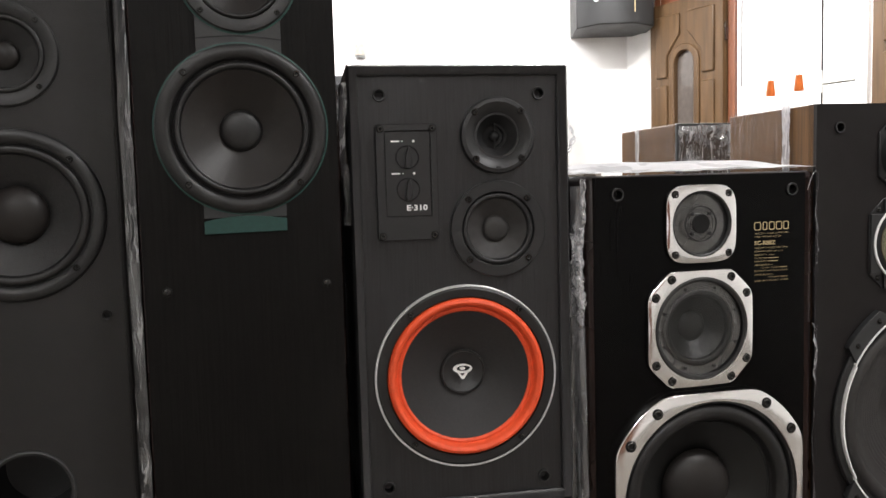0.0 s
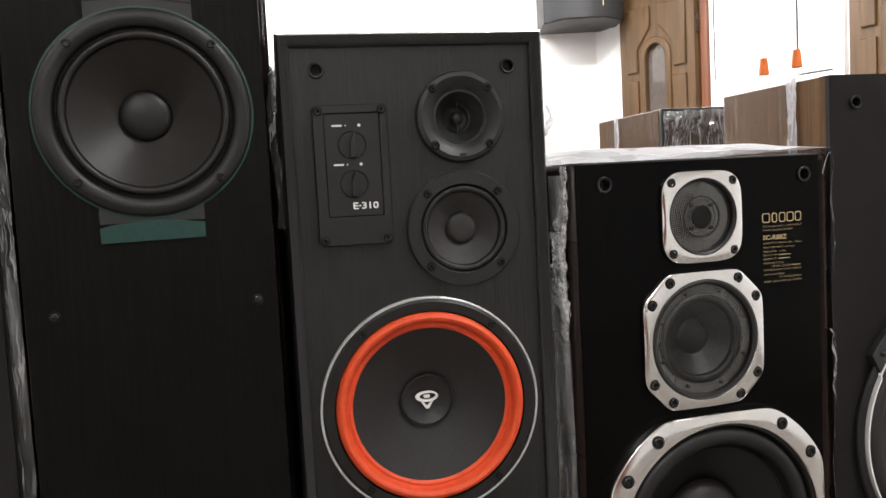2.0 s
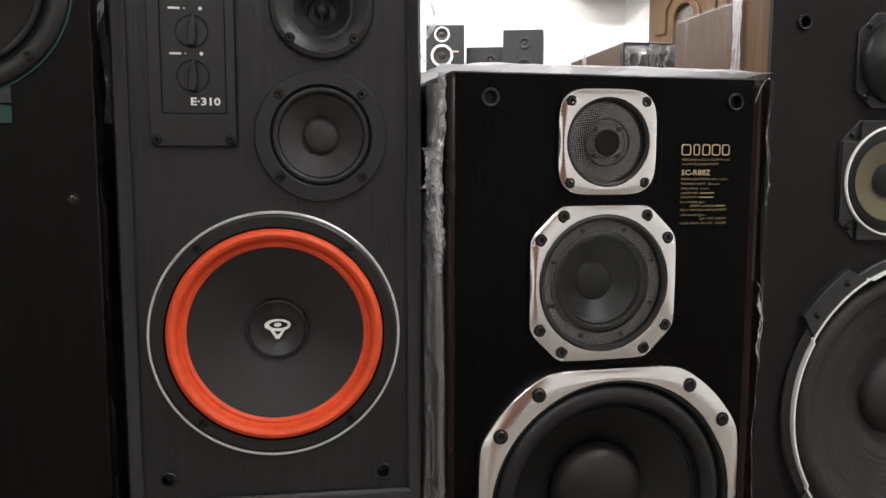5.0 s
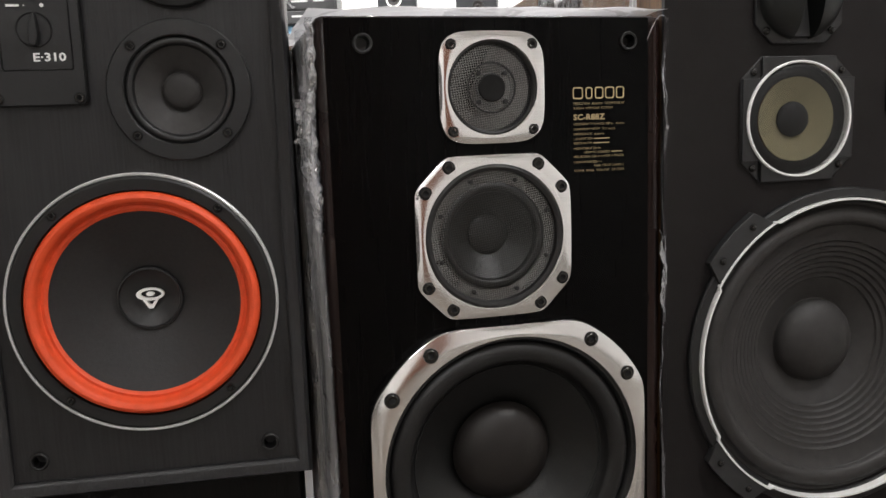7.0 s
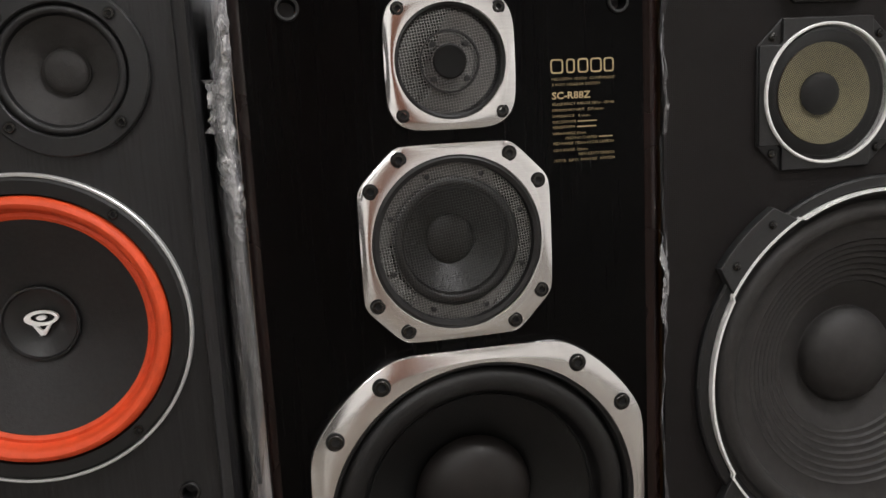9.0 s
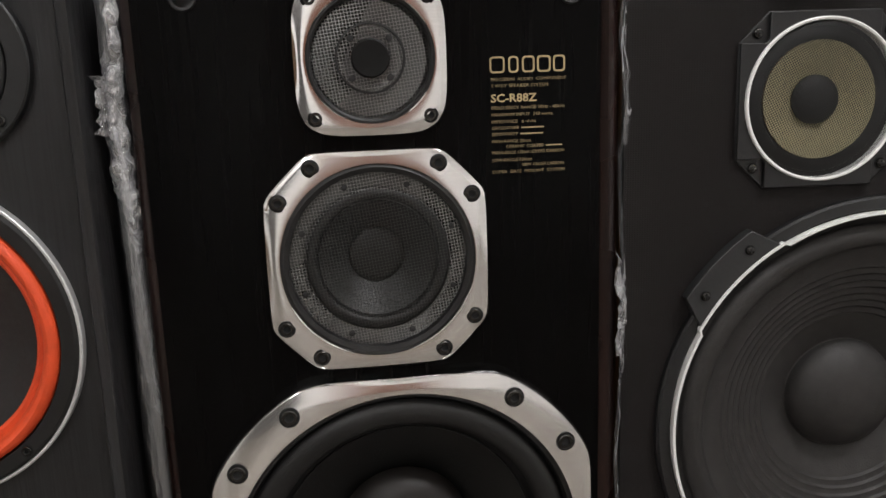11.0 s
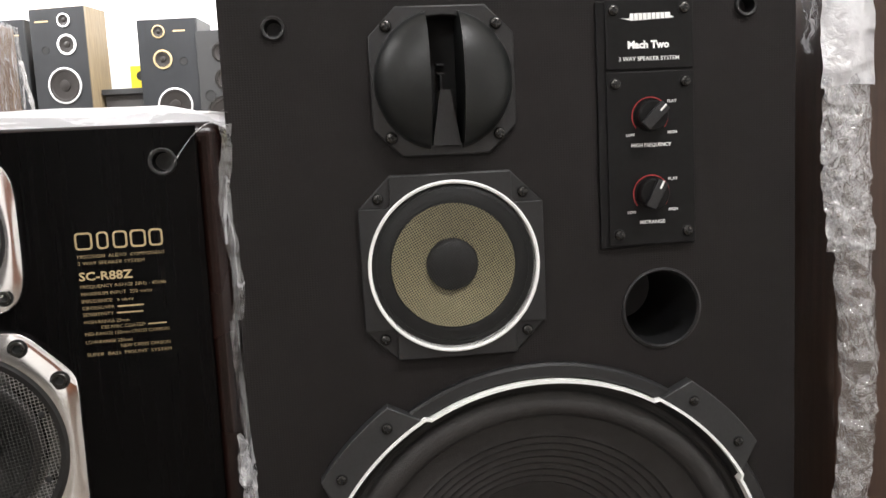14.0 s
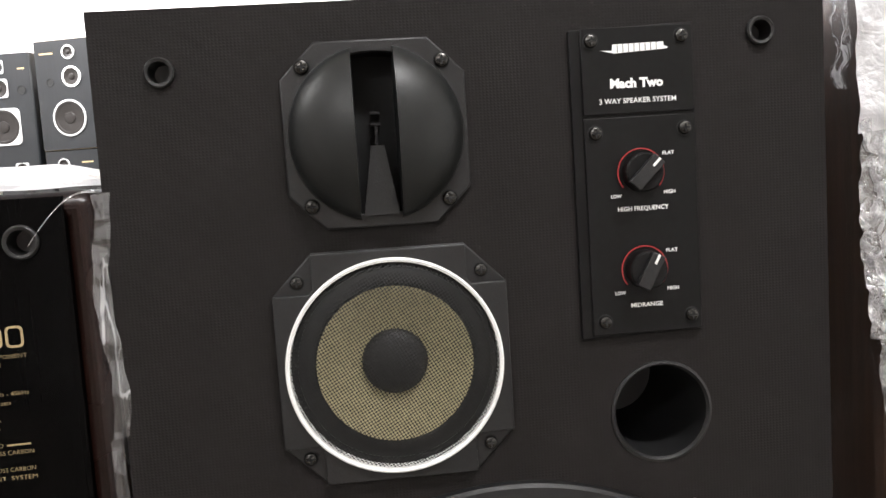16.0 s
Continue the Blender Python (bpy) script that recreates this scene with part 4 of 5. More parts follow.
# ---- large loudspeaker with a control panel ----
def big_speaker():
    s = thing("loudspeaker", local(0.7212, 1.4021, 11.5), "large charcoal loudspeaker with walnut sides, ringed midrange and dome horn", "loudspeaker")
    x0, x1, z0, z1 = -0.1110, 0.3510, BENCH, 1.1195
    part("cabinet", hollow(x0, x1, z0, z1, 0.26, 0.018, 0.006), walnut, s, "walnut veneered case", 0.0015)
    wc, mc, tc, pc = (0.127, 0.600), (0.0595, 0.8915), (0.0578, 1.0374), (0.233, 0.844)
    pegs = ((-0.0700, 1.0815), (0.3075, 1.0885))
    part("baffle", plate([(x0, z0), (x1, z0), (x1, z1), (x0, z1)], [circle(*wc, 0.188, 96), circle(*mc, 0.066, 56), circle(*tc, 0.050, 48), circle(*pc, 0.0312, 48)] + [circle(u, z, 0.0066, 20) for u, z in pegs],
                         0.0, 0.02), weave, s, "charcoal textured front")
    for u, z in pegs:
        socket(s, u, z, 0.0, 0.0092)
    # port
    part("port", lathe(*pc, [(0.0345, 0.001), (0.0342, -0.0010), (0.0325, -0.0016), (0.0310, 0.0005), (0.0308, 0.11), (0, 0.115)], 64), plastic, s)
    # horn tweeter
    t = part("tweeter", plate(octagon(tc[0] - 0.0568, tc[0] + 0.0568, tc[1] - 0.0575, tc[1] + 0.0575, 0.022), [circle(*tc, 0.050, 56)], -0.0042, 0.0045), plastic, s, bevel=0.0012)
    half = 0.0128
    for sgn, keep in ((-1, True), (1, False)):
        bm = lathe(*tc, [(0.0548, -0.003), (0.0548, -0.0048)] + cap(0.0540, -0.0050, 0.0300, 14), 80)
        bmesh.ops.bisect_plane(bm, geom=bm.verts[:] + bm.edges[:] + bm.faces[:], plane_co=(tc[0] + sgn * half, 0, 0), plane_no=(-sgn, 0, 0), clear_outer=True)
        edge = [e for e in bm.edges if e.is_boundary and all(abs(v.co.x - tc[0] - sgn * half) < 1e-5 for v in e.verts)]
        ext = bmesh.ops.extrude_edge_only(bm, edges=edge)
        for v in ext["geom"]:
            if isinstance(v, bmesh.types.BMVert):
                v.co.y = 0.025
        part("horn_lobe", bm, satin, t)
    # near-black block: the slot's deep shade is put into its colour
    part("throat", box(tc[0] - half, tc[0] + half, 0.018, 0.024, tc[1] - 0.05, tc[1] + 0.05), shade_black, t)
    bm = bmesh.new()
    vs = [bm.verts.new((tc[0] + u, y, tc[1] + z)) for u, y, z in ((-0.0040, -0.012, -0.0075), (0.0040, -0.012, -0.0075), (0.0110, -0.010, -0.0500), (-0.0110, -0.010, -0.0500),
                                                                 (-0.0040, 0.018, -0.0075), (0.0040, 0.018, -0.0075), (0.0110, 0.018, -0.0500), (-0.0110, 0.018, -0.0500))]
    for f in ((0, 1, 2, 3), (0, 4, 5, 1), (1, 5, 6, 2), (2, 6, 7, 3), (3, 7, 4, 0)):
        bm.faces.new([vs[i] for i in f])
    bmesh.ops.recalc_face_normals(bm, faces=bm.faces)
    part("phase_wedge", bm, plastic_grey, t, "grey wedge in the slot")
    for z in (0.006, 0.013):
        part("rib", box(tc[0] - 0.003, tc[0] + 0.003, 0.010, 0.020, tc[1] + z, tc[1] + z + 0.0016), plastic_grey, t)
    part("stem", box(tc[0] - 0.0008, tc[0] + 0.0008, 0.010, 0.020, tc[1] - 0.006, tc[1] + 0.007), plastic_grey, t)
    screws(t, [(tc[0] + a, tc[1] + b) for a in (-0.0428, 0.0428) for b in (-0.0425, 0.0425)], -0.0044, 0.0046, "cross", steel)
    # midrange
    m = part("midrange", plate(octagon(mc[0] - 0.0740, mc[0] + 0.0740, mc[1] - 0.0745, mc[1] + 0.0745, 0.026), [circle(*mc, 0.0665, 72)], -0.0022, 0.0025), plastic, s, bevel=0.001)
    a, b = 0.0485, 0.0735
    cross = [(b, -a), (b, a), (a + 0.003, a), (a, a + 0.003), (a, b), (-a, b), (-a, a + 0.003), (-a - 0.003, a), (-b, a), (-b, -a), (-a - 0.003, -a), (-a, -a - 0.003), (-a, -b), (a, -b), (a, -a - 0.003), (a + 0.003, -a)]
    part("raised_frame", plate([(mc[0] + u, mc[1] + z) for u, z in cross], [circle(*mc, 0.0664, 72)], -0.0062, 0.0042), plastic, m, bevel=0.0006)
    part("trim_ring", lathe(*mc, [(0.0690, -0.002), (0.0688, -0.0090), (0.0678, -0.0096), (0.0662, -0.0090), (0.0658, 0.0)], 96), white_metal, m, "white enamelled ring")
    part("grille", lathe(*mc, [(0.0660, -0.0060), (0.0630, -0.0085), (0.045, -0.0110), (0.020, -0.0125), (0, -0.0128)], 72), grille_dark, m, "black woven mesh")
    part("surround", lathe(*mc, [(0.0660, 0.0), (0.062, 0.001)] + roll(0.062, 0.0505, 0.001, 0.002) + [(0.0500, 0.002)], 72), rubber, m)
    part("cone", lathe(*mc, [(0.0502, -0.001), (0.036, 0.004), (0.0210, 0.008), (0.0210, 0.02)], 72), khaki, m, "khaki paper cone")
    part("dust_cap", lathe(*mc, cap(0.0213, 0.0070, 0.009), 48), paper, m)
    screws(m, [(mc[0] + a, mc[1] + b) for a in (-0.058, 0.058) for b in (-0.0565, 0.0565)], -0.0026, 0.0042, "cross", steel)
    # woofer with its four lugs
    w = part("woofer", lathe(*wc, [(0.2065, 0.001), (0.2065, -0.006), (0.2045, -0.0085), (0.1960, -0.0090), (0.1935, -0.0060), (0.1900, -0.002), (0.1880, 0.010)], 128), plastic, s)
    lug_at = (135.5, 45, 225, 315)
    for a in lug_at:
        lug = part("lug", plate(sector(*wc, 0.2225, 0.2225, a - 10.5, a + 10.5)[:13] + sector(*wc, 0.1950, 0.1950, a + 15, a - 15)[:13], [], -0.0130, 0.0125), plastic_grey, w, bevel=0.001)
        screws(lug, [(wc[0] + 0.2095 * math.cos(radians(a + d)), wc[1] + 0.2095 * math.sin(radians(a + d))) for d in (-7.5, 7.5)], -0.0131, 0.0042, "cross", steel)
    bm, n, rows = bmesh.new(), 360, []
    for i in range(n):
        a = i * 360 / n
        on = min(abs((a - b + 180) % 360 - 180) for b in lug_at) < 15.8
        r = 0.1958 if on else 0.1925
        rows.append([bm.verts.new((wc[0] + q * math.cos(radians(a)), d, wc[1] + q * math.sin(radians(a)))) for q, d in ((r + 0.0013, -0.004), (r + 0.0013, -0.0145), (r - 0.0011, -0.0145), (r - 0.0013, -0.002))])
    for i in range(n):
        a, b = rows[i], rows[(i + 1) % n]
        for k in range(3):
            bm.faces.new((a[k], b[k], b[k + 1], a[k + 1]))
    part("trim_ring", bm, white_metal, w, "thin pale stepped ring")
    part("surround", lathe(*wc, [(0.1905, 0.002), (0.1850, 0.004), (0.183, 0.003)] + roll(0.182, 0.160, 0.002, 0.0085, 10) + [(0.158, 0.004)], 128), paper_grey, w, "grey foam surround")
    prof, r = [(0.1590, 0.003), (0.1400, 0.012)], 0.140
    for k in range(8):
        b0 = 0.012 + k * 0.0036
        prof += [(r - 0.0018, b0 - 0.0002), (r - 0.0038, b0 + 0.0024), (r - 0.0066, b0 + 0.0034)]
        r -= 0.0072
    prof += [(0.066, 0.0485), (0.0555, 0.053), (0.0555, 0.07)]
    part("cone", lathe(*wc, prof, 128), paper_grey, w, "grey ribbed paper cone")
    part("dust_cap", lathe(*wc, [(0.0575, 0.0525)] + cap(0.0555, 0.0520, 0.030, 12), 72), paper_grey, w)
    # control panel
    c = part("control_panel", plate([(0.1815, 0.8965), (0.2620, 0.8985), (0.2620, 1.0960), (0.1815, 1.0940)], [], -0.0030, 0.0034), panel_black, s, "black control panel with two knobs", 0.0008)
    for a, b in ((0.8990, 1.0385), (1.0405, 1.0945)):
        part("face_plate", plate([(0.1885, a), (0.2608, a), (0.2608, b), (0.1885, b)], [], -0.0046, 0.0018), panel_black, c, bevel=0.0005)
    screws(c, [(0.1950, 1.0865), (0.2535, 1.0873), (0.1955, 1.0290), (0.2537, 1.0295), (0.1965, 0.9078), (0.2542, 0.9086)], -0.0047, 0.0044, "cross", steel)
    mk = part("mark", plate([(0.2010, 1.0803), (0.2085, 1.0800), (0.2090, 1.0838), (0.2420, 1.0842), (0.2420, 1.0818), (0.2450, 1.0806), (0.2440, 1.0798), (0.2100, 1.0782)], [], -0.0050, 0.001), white_ink, c, "white mark of plain shape")
    for i in range(8):
        part("bar", box(0.2118 + i * 0.0036, 0.2122 + i * 0.0036, -0.0052, -0.0048, 1.0786, 1.0840), plastic, mk)
    writing("Mach Two", 0.2235, 1.0592, 0.0056, -0.0050, white_ink, c, width=0.0345, bold=0.0004)
    writing("3 WAY SPEAKER SYSTEM", 0.2240, 1.0484, 0.0032, -0.0049, white_ink, c, width=0.0500, bold=0.00005)
    for kz, name in ((1.0030, "HIGH FREQUENCY"), (0.9405, "MIDRANGE")):
        ku = 0.2240
        k = part("knob", lathe(ku, kz, [(0.0124, -0.0044), (0.0122, -0.0130), (0.0112, -0.0142), (0, -0.0142)], 40), panel_black, c)
        ang = 45 if kz > 1 else 62
        d, q = Vector((math.cos(radians(ang)), math.sin(radians(ang)))), Vector((-math.sin(radians(ang)), math.cos(radians(ang))))
        quad = lambda a0, a1, b: [tuple(Vector((ku, kz)) + d * i + q * j) for i, j in ((a0, -b), (a1, -b), (a1, b), (a0, b))]
        part("grip", plate(quad(-0.0120, 0.0118, 0.0044), [], -0.0185, 0.0045), plastic, k, bevel=0.0007)
        part("pointer", plate(quad(0.0050, 0.0116, 0.0008), [], -0.0189, 0.0006), white_ink, k)
        arc = sector(ku, kz, 0.0146, 0.0154, -38, 218, 40)
        part("dial_arc", plate(arc, [], -0.0050, 0.0006), red_ink, c, "red dial arc")
        writing(name, 0.2245, kz - 0.0232, 0.0028, -0.0049, white_ink, c, width=0.0335 if kz > 1 else 0.0212, bold=0.0001)
        writing("LOW", 0.2072, kz - 0.0147, 0.0023, -0.0049, white_ink, c, width=0.0070, bold=0.00007)
        writing("HIGH", 0.2424, kz - 0.0136, 0.0023, -0.0049, white_ink, c, width=0.0076, bold=0.00007)
        writing("FLAT", 0.2424, kz + 0.0112, 0.0023, -0.0049, white_ink, c, width=0.0078, bold=0.00007)
    # wrapping round the case
    part("plastic_wrap", sheet(lambda u, v: (x0 - 0.003, 0.085 + 0.175 * u, 0.5 + 0.62 * v), 20, 60, 0.0030, 30, 6.0), film_thin, s, "clear stretch film on the walnut side")
    part("plastic_wrap", sheet(lambda u, v: (x0 - 0.005, 0.064 + 0.021 * u, 0.6 + 0.525 * v), 5, 60, 0.0030, 50, 7.0), film_band, s, "gathered milky edge of the film")
    for q in (0.095, 0.215, 0.245):
        part("plastic_wrap", sheet(lambda u, v: (x0 - 0.006, q + 0.006 * u + 0.004 * math.sin(3 * v + q * 40), 0.6 + 0.523 * v), 3, 50, 0.002, 50, 7.0 + q), film_thin, s, "fold in the film")
    part("plastic_wrap", sheet(lambda u, v: (x0 + (x1 - x0) * u, 0.08 + 0.18 * v, z1 + 0.003), 30, 20, 0.003, 25, 7.5), film, s, "clear stretch film on top")
    return s


big_speaker()


# ---- tall loudspeakers ----
def teal_speaker():
    s = thing("loudspeaker", local(-0.25, 1.155, 18), "tall black wood-grain loudspeaker with teal driver trim", "loudspeaker")
    x0, x1, z0, z1 = -0.1355, 0.1300, BENCH, 1.46
    part("cabinet", hollow(x0, x1, z0, z1, 0.32, 0.016, 0.004), rosewood, s, "very dark case with reddish edges", 0.003)
    wc, mc = (0.0015, 1.0900), (0.0035, 1.292)
    part("baffle", plate([(x0 + 0.002, z0), (x1 - 0.002, z0), (x1 - 0.002, z1), (x0 + 0.002, z1)], [circle(*wc, 0.088, 72), circle(*mc, 0.058, 56)], 0.0, 0.018), ash_soft, s, "black wood-grain front")
    part("teal_trim", lathe(*wc, [(0.1140, 0.001), (0.1140, -0.0022), (0.1130, -0.0026), (0.105, -0.0026), (0.104, 0.001)], 96), teal, s, "teal rim")
    part("teal_trim", lathe(*mc, [(0.0785, 0.001), (0.0785, -0.0022), (0.0778, -0.0026), (0.074, -0.0026), (0.073, 0.001)], 80), teal, s, "teal rim")
    def arc_edge(c, r, u0, u1, side):
        return [(u0 + (u1 - u0) * i / 12, c[1] + side * math.sqrt(r * r - (u0 + (u1 - u0) * i / 12 - c[0]) ** 2)) for i in range(13)]
    part("bridge_plate", plate(arc_edge(wc, 0.100, -0.0535, 0.0565, 1) + arc_edge(mc, 0.067, 0.0565, -0.0535, -1), [], -0.0020, 0.003), plastic_grey, s)
    part("bridge_plate", plate([(-0.0535, 0.9725), (0.0545, 0.9725)] + arc_edge(wc, 0.100, 0.0545, -0.0535, -1), [], -0.0020, 0.003), plastic_grey, s)
    part("bridge_seam", plate([(-0.0535, 1.2085)] + [(-0.0535 + 0.11 * i / 12, 1.2085 + 0.004 * math.sin(math.pi * i / 12)) for i in range(1, 12)] + [(0.0565, 1.2085)] +
                              [(0.0565 - 0.11 * i / 12, 1.2070 + 0.004 * math.sin(math.pi * i / 12)) for i in range(13)], [], -0.0024, 0.001), shade_black, s)
    part("teal_plate", plate([(-0.0540, 0.9515), (0.0545, 0.9525), (0.0545, 0.9695)] + [(0.0545 - 0.1085 * i / 12, 0.9690 + 0.0055 * math.sin(math.pi * i / 12)) for i in range(1, 12)] + [(-0.0540, 0.9680)], [], -0.0030, 0.004), teal, s, "teal enamel plate", 0.0005)
    w = part("woofer", lathe(*wc, [(0.1122, 0.001)] + roll(0.1122, 0.0915, -0.001, 0.0085, 10) + [(0.0900, 0.002), (0.0885, 0.006)], 96), rubber, s)
    part("surround", lathe(*wc, [(0.0890, 0.0)] + roll(0.0885, 0.0795, 0.0, 0.0052) + [(0.0785, 0.003)], 96), rubber, w)
    part("cone", lathe(*wc, [(0.0790, 0.002), (0.060, 0.014), (0.042, 0.024), (0.0265, 0.032), (0.0265, 0.045)], 96), poly, w, "glossy black cone")
    part("dust_cap", lathe(*wc, [(0.0285, 0.031)] + cap(0.0275, 0.0300, 0.009, 10), 56), rubber, w)
    screws(w, [(wc[0] + a, wc[1] + b) for a in (-0.0725, 0.0725) for b in (-0.0725, 0.0725)], -0.0088, 0.0042)
    m = part("midrange", lathe(*mc, [(0.0760, 0.001), (0.0760, -0.004), (0.074, -0.0062), (0.066, -0.0065), (0.0590, -0.004), (0.0575, 0.006)], 80), rubber, s)
    part("surround", lathe(*mc, roll(0.0580, 0.0510, 0.0, 0.0045) + [(0.0500, 0.003)], 80), rubber, m)
    part("cone", lathe(*mc, [(0.0505, 0.002), (0.034, 0.012), (0.019, 0.021), (0.019, 0.03)], 72), poly, m)
    part("dust_cap", lathe(*mc, cap(0.0192, 0.020, 0.010), 40), rubber, m)
    screws(m, [(mc[0] + a, mc[1] + b) for a in (-0.0490, 0.0490) for b in (-0.0490, 0.0490)], -0.0064, 0.0034)
    screws(s, [(-0.1054, 0.8773), (0.1061, 0.8766)], -0.001, 0.0055, "cross", steel)
    part("plastic_wrap", sheet(lambda u, v: (x0 - 0.018 + 0.016 * u, 0.020 - 0.018 * u, 0.45 + 1.0 * v), 8, 160, 0.0040, 30, 11.0), film, s, "crumpled clear stretch film")
    part("plastic_wrap", sheet(lambda u, v: (x1 + 0.002 + 0.010 * u, 0.004 + 0.05 * u, 0.45 + 1.0 * v), 8, 160, 0.0040, 30, 12.0), film_thin, s, "crumpled clear stretch film")
    return s


teal_speaker()


def grey_speaker():
    s = thing("loudspeaker", local(-0.444, 1.147, 18), "tall charcoal loudspeaker with a large round port opening", "loudspeaker")
    x0, x1, z0, z1 = -0.243, 0.0300, BENCH, 1.42
    part("cabinet", hollow(x0, x1, z0, z1, 0.32, 0.016, 0.004), charcoal, s, bevel=0.004)
    wc, mc, pc = (-0.1030, 0.984), (-0.1045, 1.192), (-0.1085, 0.612)
    part("baffle", plate([(x0 + 0.003, z0), (x1 - 0.006, z0), (x1 - 0.006, z1), (x0 + 0.003, z1)], [circle(*wc, 0.092, 72), circle(*mc, 0.050, 56), circle(*pc, 0.052, 56), circle(0.0012, 0.8455, 0.004, 16)], 0.0, 0.018), charcoal, s)
    socket(s, 0.0012, 0.8455, 0.0, 0.0068)
    part("port", lathe(*pc, [(0.0590, 0.001), (0.0585, -0.0025), (0.0560, -0.0035), (0.0525, -0.001), (0.0510, 0.006), (0.0505, 0.12), (0, 0.125)], 72), plastic_grey, s)
    w = part("woofer", lathe(*wc, [(0.1130, 0.001)] + roll(0.1130, 0.0935, -0.001, 0.0075, 10) + [(0.0930, 0.003), (0.0920, 0.006)], 96), plastic, s)
    part("surround", lathe(*wc, roll(0.0925, 0.0800, 0.001, 0.006) + [(0.0790, 0.004)], 96), rubber, w)
    part("cone", lathe(*wc, [(0.0795, 0.003), (0.060, 0.014), (0.038, 0.026), (0.038, 0.04)], 96), paper, w)
    part("dust_cap", lathe(*wc, cap(0.0390, 0.025, 0.022, 10), 56), poly, w, "glossy dome")
    screws(w, [(wc[0] + 0.1010 * math.cos(radians(a)), wc[1] + 0.1010 * math.sin(radians(a))) for a in (45, 135, 225, 315)], -0.0080, 0.0042)
    m = part("midrange", lathe(*mc, [(0.0680, 0.001), (0.0680, -0.003), (0.0660, -0.005), (0.058, -0.0050), (0.0510, -0.002), (0.0500, 0.006)], 80), plastic, s)
    part("surround", lathe(*mc, roll(0.0505, 0.0430, 0.001, 0.0045) + [(0.0420, 0.003)], 80), rubber, m)
    part("cone", lathe(*mc, [(0.0425, 0.002), (0.030, 0.010), (0.018, 0.017), (0.018, 0.03)], 72), paper, m)
    part("dust_cap", lathe(*mc, cap(0.0190, 0.0165, 0.010), 40), poly, m)
    screws(m, [(mc[0] + 0.0600 * math.cos(radians(a)), mc[1] + 0.0600 * math.sin(radians(a))) for a in (45, 135, 225, 315)], -0.0052, 0.0032)
    return s


grey_speaker()


# ---- wrapped neighbours ----
nb = thing("wrapped_cabinet", local(0.72, 1.408, 9.5), "dark walnut cabinet wrapped in film and bubble wrap", "cabinet")
part("case", box(0.388, 0.80, 0.004, 0.32, BENCH, 1.30), walnut_dark, nb, "dark brown veneer", 0.004)
part("bubble_wrap", sheet(lambda u, v: (0.3665 - 0.0015 * v + 0.044 * u, -0.007 - 0.010 * math.sin(math.pi * u), 1.02 + 0.28 * v), 22, 100, 0.0035, 45, 21.0, 0.03), bubble, nb, "white bubble wrap down its edge")
part("bubble_wrap", sheet(lambda u, v: (0.3665 + 0.006 * (1 - v) ** 3 + 0.042 * u, -0.006 - 0.010 * math.sin(math.pi * u), 0.885 + 0.145 * v), 26, 70, 0.0045, 70, 24.0, 0.1), bubble_grey, nb, "slack grey bubble wrap")
part("bubble_wrap", sheet(lambda u, v: (0.3800 - 0.005 * math.sin(7 * v) + 0.034 * u, -0.005 - 0.010 * math.sin(math.pi * u), 0.5 + 0.395 * v), 26, 140, 0.0045, 60, 25.0, 0.1), bubble_clear, nb, "see-through bubble wrap")
part("plastic_wrap", sheet(lambda u, v: (0.384, 0.0 + 0.20 * u, 0.5 + 0.8 * v), 10, 60, 0.003, 30, 22.0), film_thin, nb, "thin clear film")
part("plastic_wrap", sheet(lambda u, v: (0.360 + 0.03 * u, 0.012 + 0.03 * u, 1.05 + 0.12 * v), 8, 24, 0.008, 60, 23.0), film, nb, "bunched film near the top")

rear = thing("wrapped_loudspeaker", local(0.527, 1.88, 9.5), "walnut-sided loudspeaker wrapped in film, standing in the second row", "loudspeaker")
part("case", box(0.0, 0.40, 0.012, 0.33, BENCH, 1.126), walnut, rear, "walnut veneer", 0.003)
part("front", box(0.0, 0.40, 0.0, 0.011, BENCH, 1.126), plastic, rear, "black front under film", 0.002)
part("plastic_wrap", sheet(lambda u, v: (0.0 + 0.36 * u, -0.010, 0.8 + 0.32 * v), 60, 50, 0.010, 28, 31.0), film, rear, "crumpled clear film over the front")
part("plastic_wrap", sheet(lambda u, v: (-0.004, 0.0 + 0.29 * u, 0.8 + 0.327 * v), 24, 30, 0.003, 30, 32.0), film_thin, rear, "clear film on the side")
part("plastic_wrap", sheet(lambda u, v: (-0.006, 0.20 + 0.022 * u, 0.8 + 0.328 * v), 4, 30, 0.004, 40, 33.0), film_band, rear, "milky edge of the film")

pair = thing("wrapped_loudspeaker", local(-0.237, 1.776, 11.5), "brown-sided loudspeaker under crumpled film, behind the orange-coned one", "loudspeaker")
part("case", box(0.0, 0.30, 0.012, 0.29, BENCH, 1.222), walnut, pair, "walnut veneer", 0.003)
part("front", box(0.0, 0.30, 0.0, 0.011, BENCH, 1.222), plastic, pair, "black front under film", 0.002)
part("plastic_wrap", sheet(lambda u, v: (0.02 + 0.29 * u, -0.010, 0.8 + 0.43 * v), 50, 60, 0.010, 28, 36.0), film, pair, "crumpled clear film over the front")
part("plastic_wrap", sheet(lambda u, v: (0.305, -0.005 + 0.30 * u, 0.8 + 0.425 * v), 24, 30, 0.004, 30, 37.0), film, pair, "clear film on the side")
part("plastic_wrap", sheet(lambda u, v: (0.308 + 0.004 * math.sin(6 * v), 0.06 + 0.03 * u, 0.8 + 0.425 * v), 6, 40, 0.005, 40, 38.0), film_band, pair, "milky band of film")
